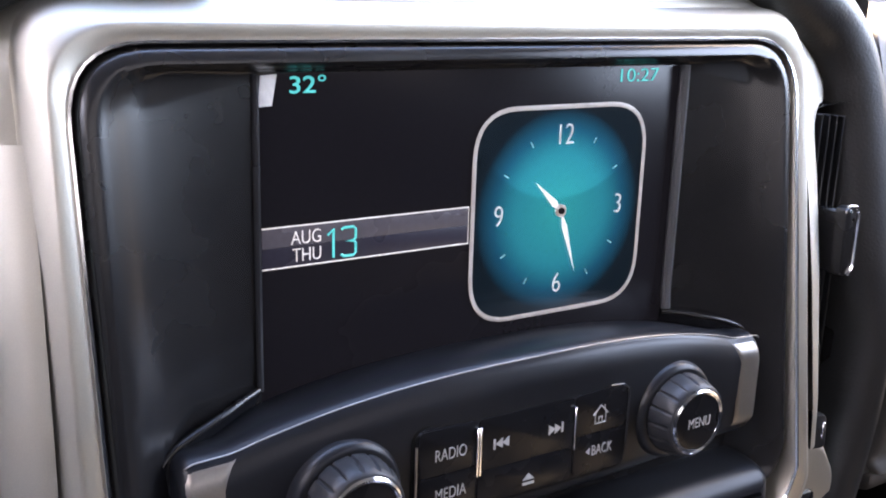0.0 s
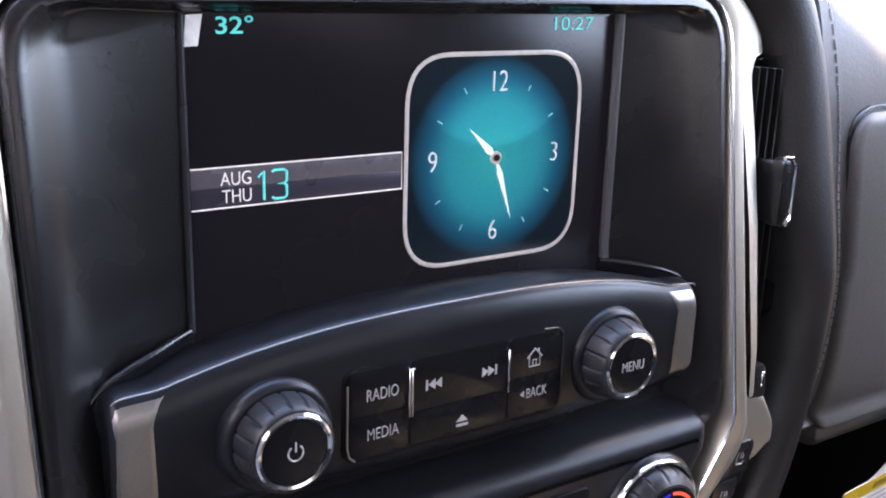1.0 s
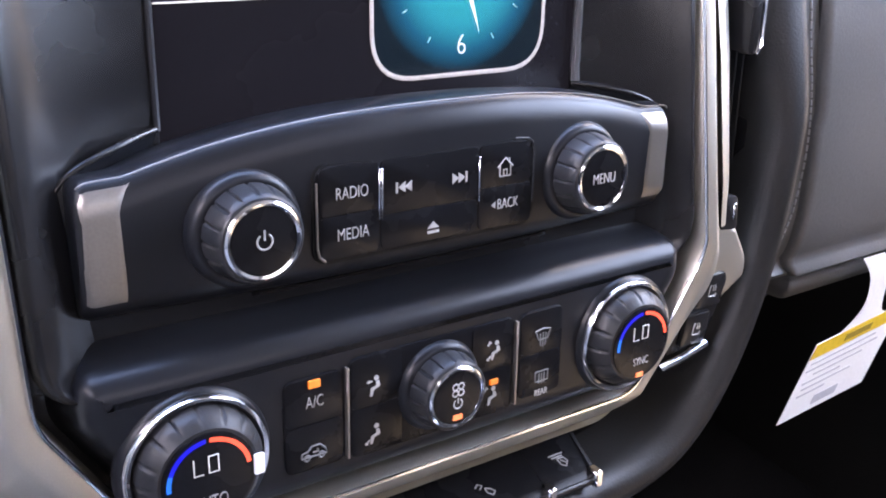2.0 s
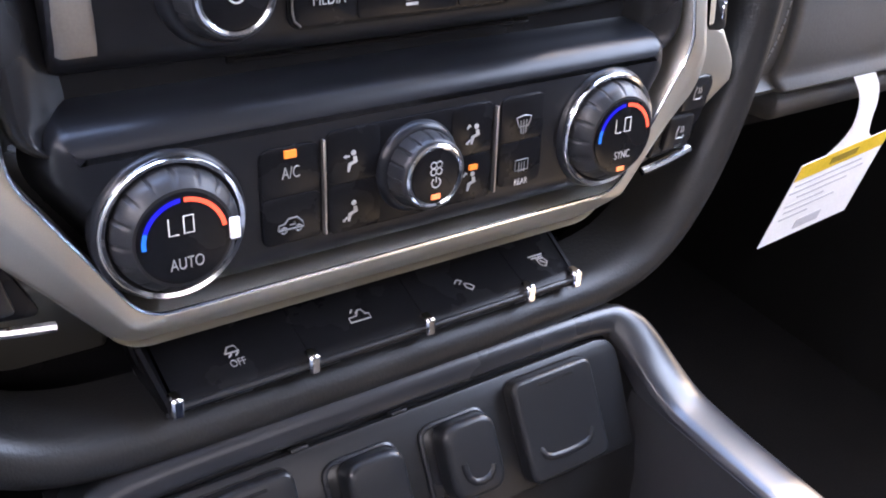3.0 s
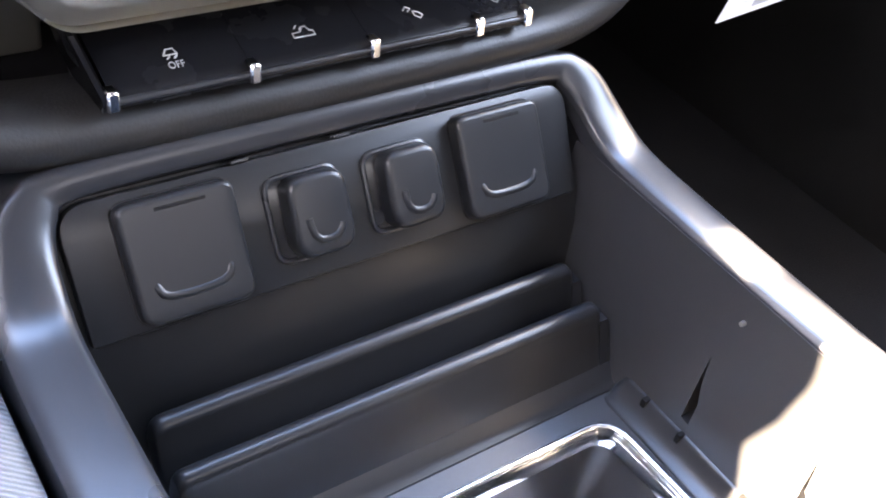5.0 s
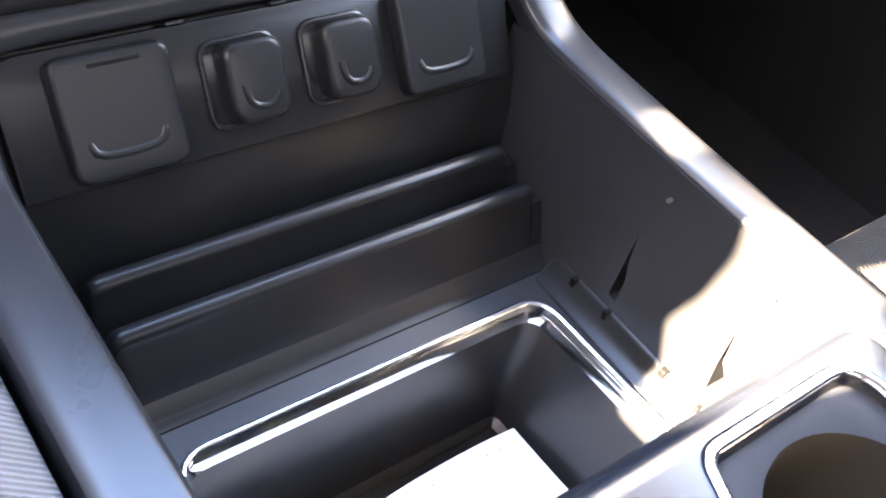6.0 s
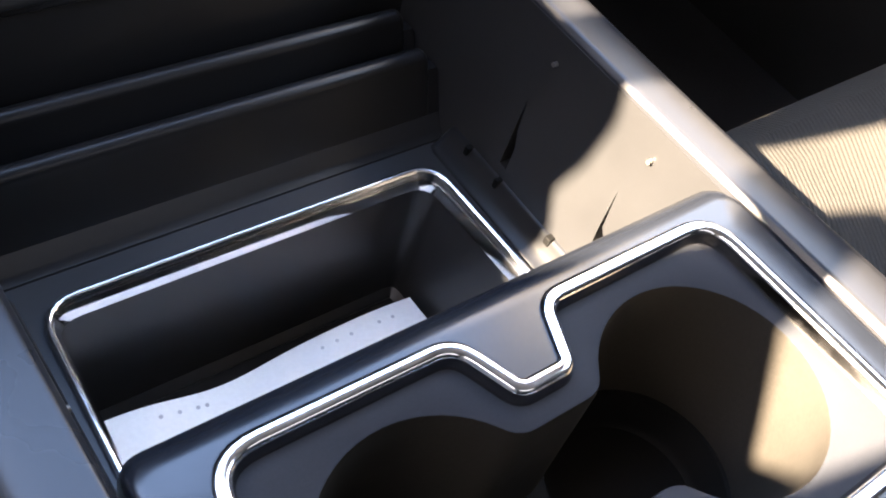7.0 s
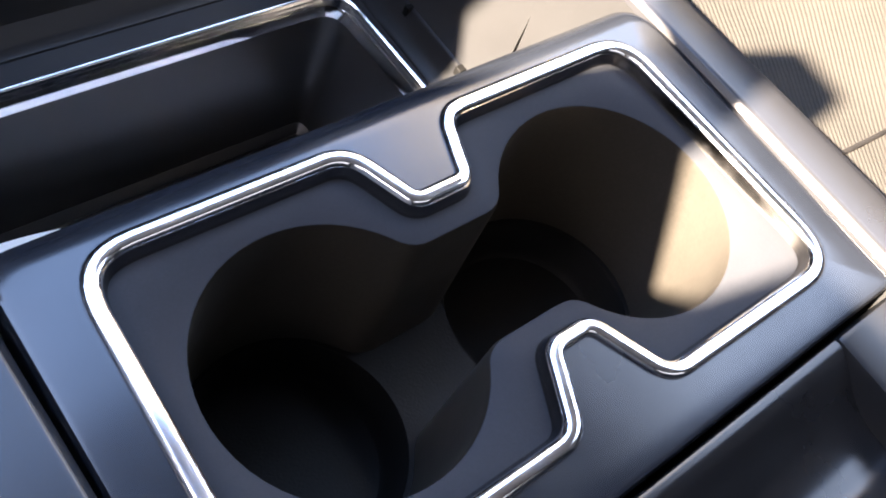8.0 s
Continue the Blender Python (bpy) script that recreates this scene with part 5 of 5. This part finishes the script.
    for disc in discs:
        cp("cup_well", zloft([(disc, 0.4280), (shrink(disc, 0.0008), 0.4265), (shrink(disc, 0.003), 0.4120), (shrink(disc, 0.006), 0.4090)], None, True), RECESS_SHADE, "near-black cup well with its shade in the colour")
    return c


console()


def outlet_panel():
    o = thing("outlet_panel", OUTLETS, "black panel with four covered power outlets", "power outlet")
    pl = rounded([(-0.1295, -0.0290, 0.002), (0.1270, -0.0290, 0.002), (0.1310, 0.0292, 0.014), (-0.1310, 0.0292, 0.014)], 6)
    part("plate", slab(pl, -0.0012, 0.004, 0.0012), PLASTIC, o, "black grained plate")
    for sx in (-1, 1):
        x0 = -0.1103 if sx < 0 else 0.0550
        cov = rounded([(x0 + 0.001, -0.0262, 0.007), (x0 + 0.0508, -0.0262, 0.007), (x0 + 0.0505, 0.0252, 0.006), (x0, 0.0252, 0.006)], 6)
        part("cover_gap", slab(shrink(cov, -0.0008), -0.0015, 0.002, 0.0003), CARPET, o, "dark gap round the cover")
        k = part("outlet_cover", pillow(cov, -0.0092, 0.002, 0.0026), PLASTIC, o, "hinged square outlet cover")
        part("hinge_slot", box(x0 + 0.0155, -0.0094, 0.0196, x0 + 0.0375, -0.0074, 0.0212, 0.0002, 1), CARPET, k)
        lip = [(-0.0162, -0.0075), (-0.0160, -0.0108), (-0.0146, -0.0138), (-0.0110, -0.0155), (-0.0050, -0.0161), (0.0, -0.0162), (0.0050, -0.0161), (0.0110, -0.0155), (0.0146, -0.0138), (0.0160, -0.0108), (0.0162, -0.0075)]
        part("finger_lip", tube([(x0 + 0.0256 + a, -0.0074 - 0.0004 * min(1.0, (-0.0075 - c) / 0.005) + 0.0012 * max(0.0, 1.0 - (-0.0075 - c) / 0.003), c) for a, c in lip], 0.0023, sides=14), PLASTIC, k, "raised finger lip")
        part("latch", tube([(x0 + 0.0032, -0.0060, 0.0222), (x0 + 0.0032, -0.0084, 0.0222)], 0.0012, sides=8), CARPET, k)
    for x in (-0.052, -0.002):
        part("clip_tab", box(x - 0.0042, -0.0022, 0.0292, x + 0.0042, 0.002, 0.0308, 0.0004, 1), RAIL, o, "small grey clip tab")
    for x in (-0.0255, 0.0240):
        sock = rect(x - 0.0190, -0.0185, x + 0.0165, 0.0190, 0.007)
        part("socket_well", slab(sock, -0.0018, 0.0, 0.0006), SATIN, o, "recessed socket surround")
        part("socket_rim", tube([(a, -0.0018, b) for a, b in sock], 0.0014, closed=True, sides=8), RAIL, o, "raised rim")
        cov = rect(x - 0.0130, -0.0182, x + 0.0162, 0.0186, 0.0090, 6)
        k = part("outlet_cover", pillow(cov, -0.0128, 0.0, 0.0036, dome=0.0005), PLASTIC, o, "raised rounded outlet cover")
        lip = [(-0.0080, -0.0005), (-0.0078, -0.0040), (-0.0068, -0.0078), (-0.0042, -0.0104), (0.0, -0.0112), (0.0042, -0.0104), (0.0068, -0.0078), (0.0074, -0.0056)]
        part("finger_lip", tube([(x + 0.0022 + a, -0.0116 - 0.0005 * min(1.0, (0.0040 - c) / 0.006), c) for a, c in lip], 0.0020, sides=14), PLASTIC, k, "raised finger lip")
    return o


outlet_panel()


# ---- loose things ----
def tray_paper():
    bm = bmesh.new()
    nx, ny = 40, 10
    rows = []
    for j in range(ny + 1):
        row = []
        for i in range(nx + 1):
            u, v = i / nx, j / ny
            x = -0.0955 + 0.190 * u
            z = 0.330 - 0.014 * u - 0.003 * math.exp(-((u - 0.30) / 0.16) ** 2) * (1 - v) + 0.002 * math.sin(9 * u + 3 * v)
            y = -0.214 - 0.005 * math.exp(-((u - 0.33) / 0.20) ** 2) - 0.085 * v
            row.append((x, y, z + 0.010 * v))
        rows.append(row)
    low = [[(x, y, z - 0.0006) for x, y, z in row] for row in rows]
    loft(rows, closed=False, bm=bm)
    loft(low, closed=False, bm=bm)
    p = solid("paper_sheet", bm, PAPER, Matrix(), "white perforated paper sheet lying in the tray", "paper")
    for u in (0.14, 0.19, 0.24, 0.28, 0.66, 0.70, 0.74, 0.86, 0.90):
        i = round(u * nx)
        x, y, z = rows[1][i]
        part("hole", tube([(x, y, z - 0.0003), (x, y, z + 0.0004)], 0.0011, sides=8), INK, p)
    return p


tray_paper()


def hang_tag():
    # the card leans a little inwards at its foot
    t = thing("warning_tag", STACK @ pose(0.326, 0.008, -0.2365, 14), "white paper warning tag with yellow header hanging from glovebox", "tag")
    left, foot_left, foot_right, right = (Vector(p) for p in ((0.0005, -0.0010), (-0.0075, -0.0660), (0.0815, -0.0565), (0.0885, 0.0105)))
    def at(u, v):   # across the card and down it
        p = left.lerp(right, u).lerp(foot_left.lerp(foot_right, u), v)
        return p.x, p.y
    def strip(name, u0, u1, v0, v1, front, back, mat, label=""):
        outline = [(*at(u0, v1), 0.0004), (*at(u1, v1), 0.0004), (*at(u1, v0), 0.0004), (*at(u0, v0), 0.0004)]
        part(name, slab(rounded(outline, 2), front, back, 0.0001), mat, t, label, smooth=False)
    strip("card", 0, 1, 0, 1, 0.0, 0.0006, PAPER)
    strip("header", 0.002, 0.998, 0.002, 0.19, -0.0003, 0.0, YELLOW, "yellow header band")
    # the hook bends up to the lid's lower edge
    run_left = spline([(0.0210, 0.0005), (0.0334, 0.0113), (0.0378, 0.0224), (0.0341, 0.0365), (0.0267, 0.0479), (0.0123, 0.0612)], 4)
    run_right = spline([(0.0700, 0.0075), (0.0621, 0.0121), (0.0568, 0.0239), (0.0533, 0.0372), (0.0452, 0.0508), (0.0340, 0.0613)], 4)
    bm = bmesh.new()
    for y in (0.0, 0.0006):
        loft([[(x, y - 0.0001, z) for x, z in run_left], [(x, y - 0.0001, z) for x, z in run_right]], closed=False, bm=bm)
    part("hook", bm, PAPER, t, "white paper hook", smooth=False)
    for k, (u0, u1) in enumerate(((0.06, 0.80), (0.04, 0.86), (0.16, 0.72), (0.07, 0.50), (0.10, 0.66), (0.08, 0.40))):
        strip("print_bar", u0, u1, 0.255 + 0.085 * k, 0.280 + 0.085 * k, -0.0002, 0.0001, INK)
    strip("header_bar", 0.36, 0.66, 0.06, 0.14, -0.0006, -0.0003, HEADER_INK)
    strip("bar_code", 0.34, 0.62, 0.80, 0.92, -0.0002, 0.0001, INK)
    return t


hang_tag()


# ---- seats ----
def cushion(name, x0, x1, y0, y1, z0, z1, mat, label, drop=0.045, roll=0.022):
    s = thing(name, Matrix.Translation(((x0 + x1) / 2, (y0 + y1) / 2, z0)), label, "car seat")
    m = Matrix.Translation((-(x0 + x1) / 2, -(y0 + y1) / 2, -z0))
    bm = bmesh.new()
    n = 24
    rows = []
    for j in range(n + 1):
        v = j / n
        row = []
        for i in range(n + 1):
            u = i / n
            x, y = x0 + (x1 - x0) * u, y0 + (y1 - y0) * v
            e = min(u, 1 - u) * (x1 - x0)
            f = min(v, 1 - v) * (y1 - y0)
            z = z1 - drop * math.exp(-e / roll) - 0.05 * math.exp(-f / 0.03) + 0.012 * math.exp(-((e - 0.05) / 0.04) ** 2)
            row.append((x, y, z))
        rows.append(row)
    loft(rows, closed=False, bm=bm)
    rim = rows[0] + [r[-1] for r in rows[1:]] + rows[-1][::-1][1:] + [r[0] for r in rows[::-1][1:-1]]
    loft([rim, [(x, y, z0) for x, y, z in rim]], bm=bm)
    bmesh.ops.remove_doubles(bm, verts=bm.verts, dist=1e-6)
    part("cushion", bm, mat, s, "", m)
    return s, m


seat, seat_m = cushion("passenger_seat", 0.186, 0.72, -0.95, -0.232, 0.20, 0.435, FABRIC, "tan woven cloth passenger seat cushion")
seam_z = lambda e: 0.4352 - 0.045 * math.exp(-e / 0.022) + 0.012 * math.exp(-((e - 0.05) / 0.04) ** 2)
part("seam", tube([(0.19 + 0.02 * k, -0.4015 - 0.0004 * k, seam_z(0.004 + 0.02 * k)) for k in range(26)], 0.0014, sides=6), CARPET, seat, "dark seam", seat_m)
seat2, seat2_m = cushion("driver_seat", -0.72, -0.1690, -0.95, 0.05, 0.20, 0.515, GREY_CLOTH, "grey ribbed cloth driver seat cushion", 0.022, 0.010)


def armrest():
    a = thing("console_lid", Matrix.Translation((0, -0.6, 0.48)), "black plastic storage lid behind the cup holders", "storage lid")
    m = Matrix.Translation((0, 0.6, -0.48))
    prof = [(-0.4672, 0.40), (-0.4672, 0.5026), (-0.4678, 0.5042), (-0.4692, 0.5048), (-0.4715, 0.5044), (-0.4755, 0.5022), (-0.4810, 0.4980), (-0.4870, 0.4936), (-0.4930, 0.4905), (-0.5000, 0.4890), (-0.5070, 0.4890), (-0.5120, 0.4915), (-0.5170, 0.4975), (-0.5220, 0.5030), (-0.5290, 0.5060), (-0.75, 0.512), (-0.75, 0.40)]
    part("lid", xsweep(prof, -0.094, 0.094), SATIN, a, "scooped lid", m)
    for sx in (-1, 1):
        part("end_cheek", box(min(sx * 0.0941, sx * 0.140), -0.75, 0.40, max(sx * 0.0941, sx * 0.140), -0.4672, 0.506, 0.003, 2), PLASTIC, a, "", m)
    return a


armrest()
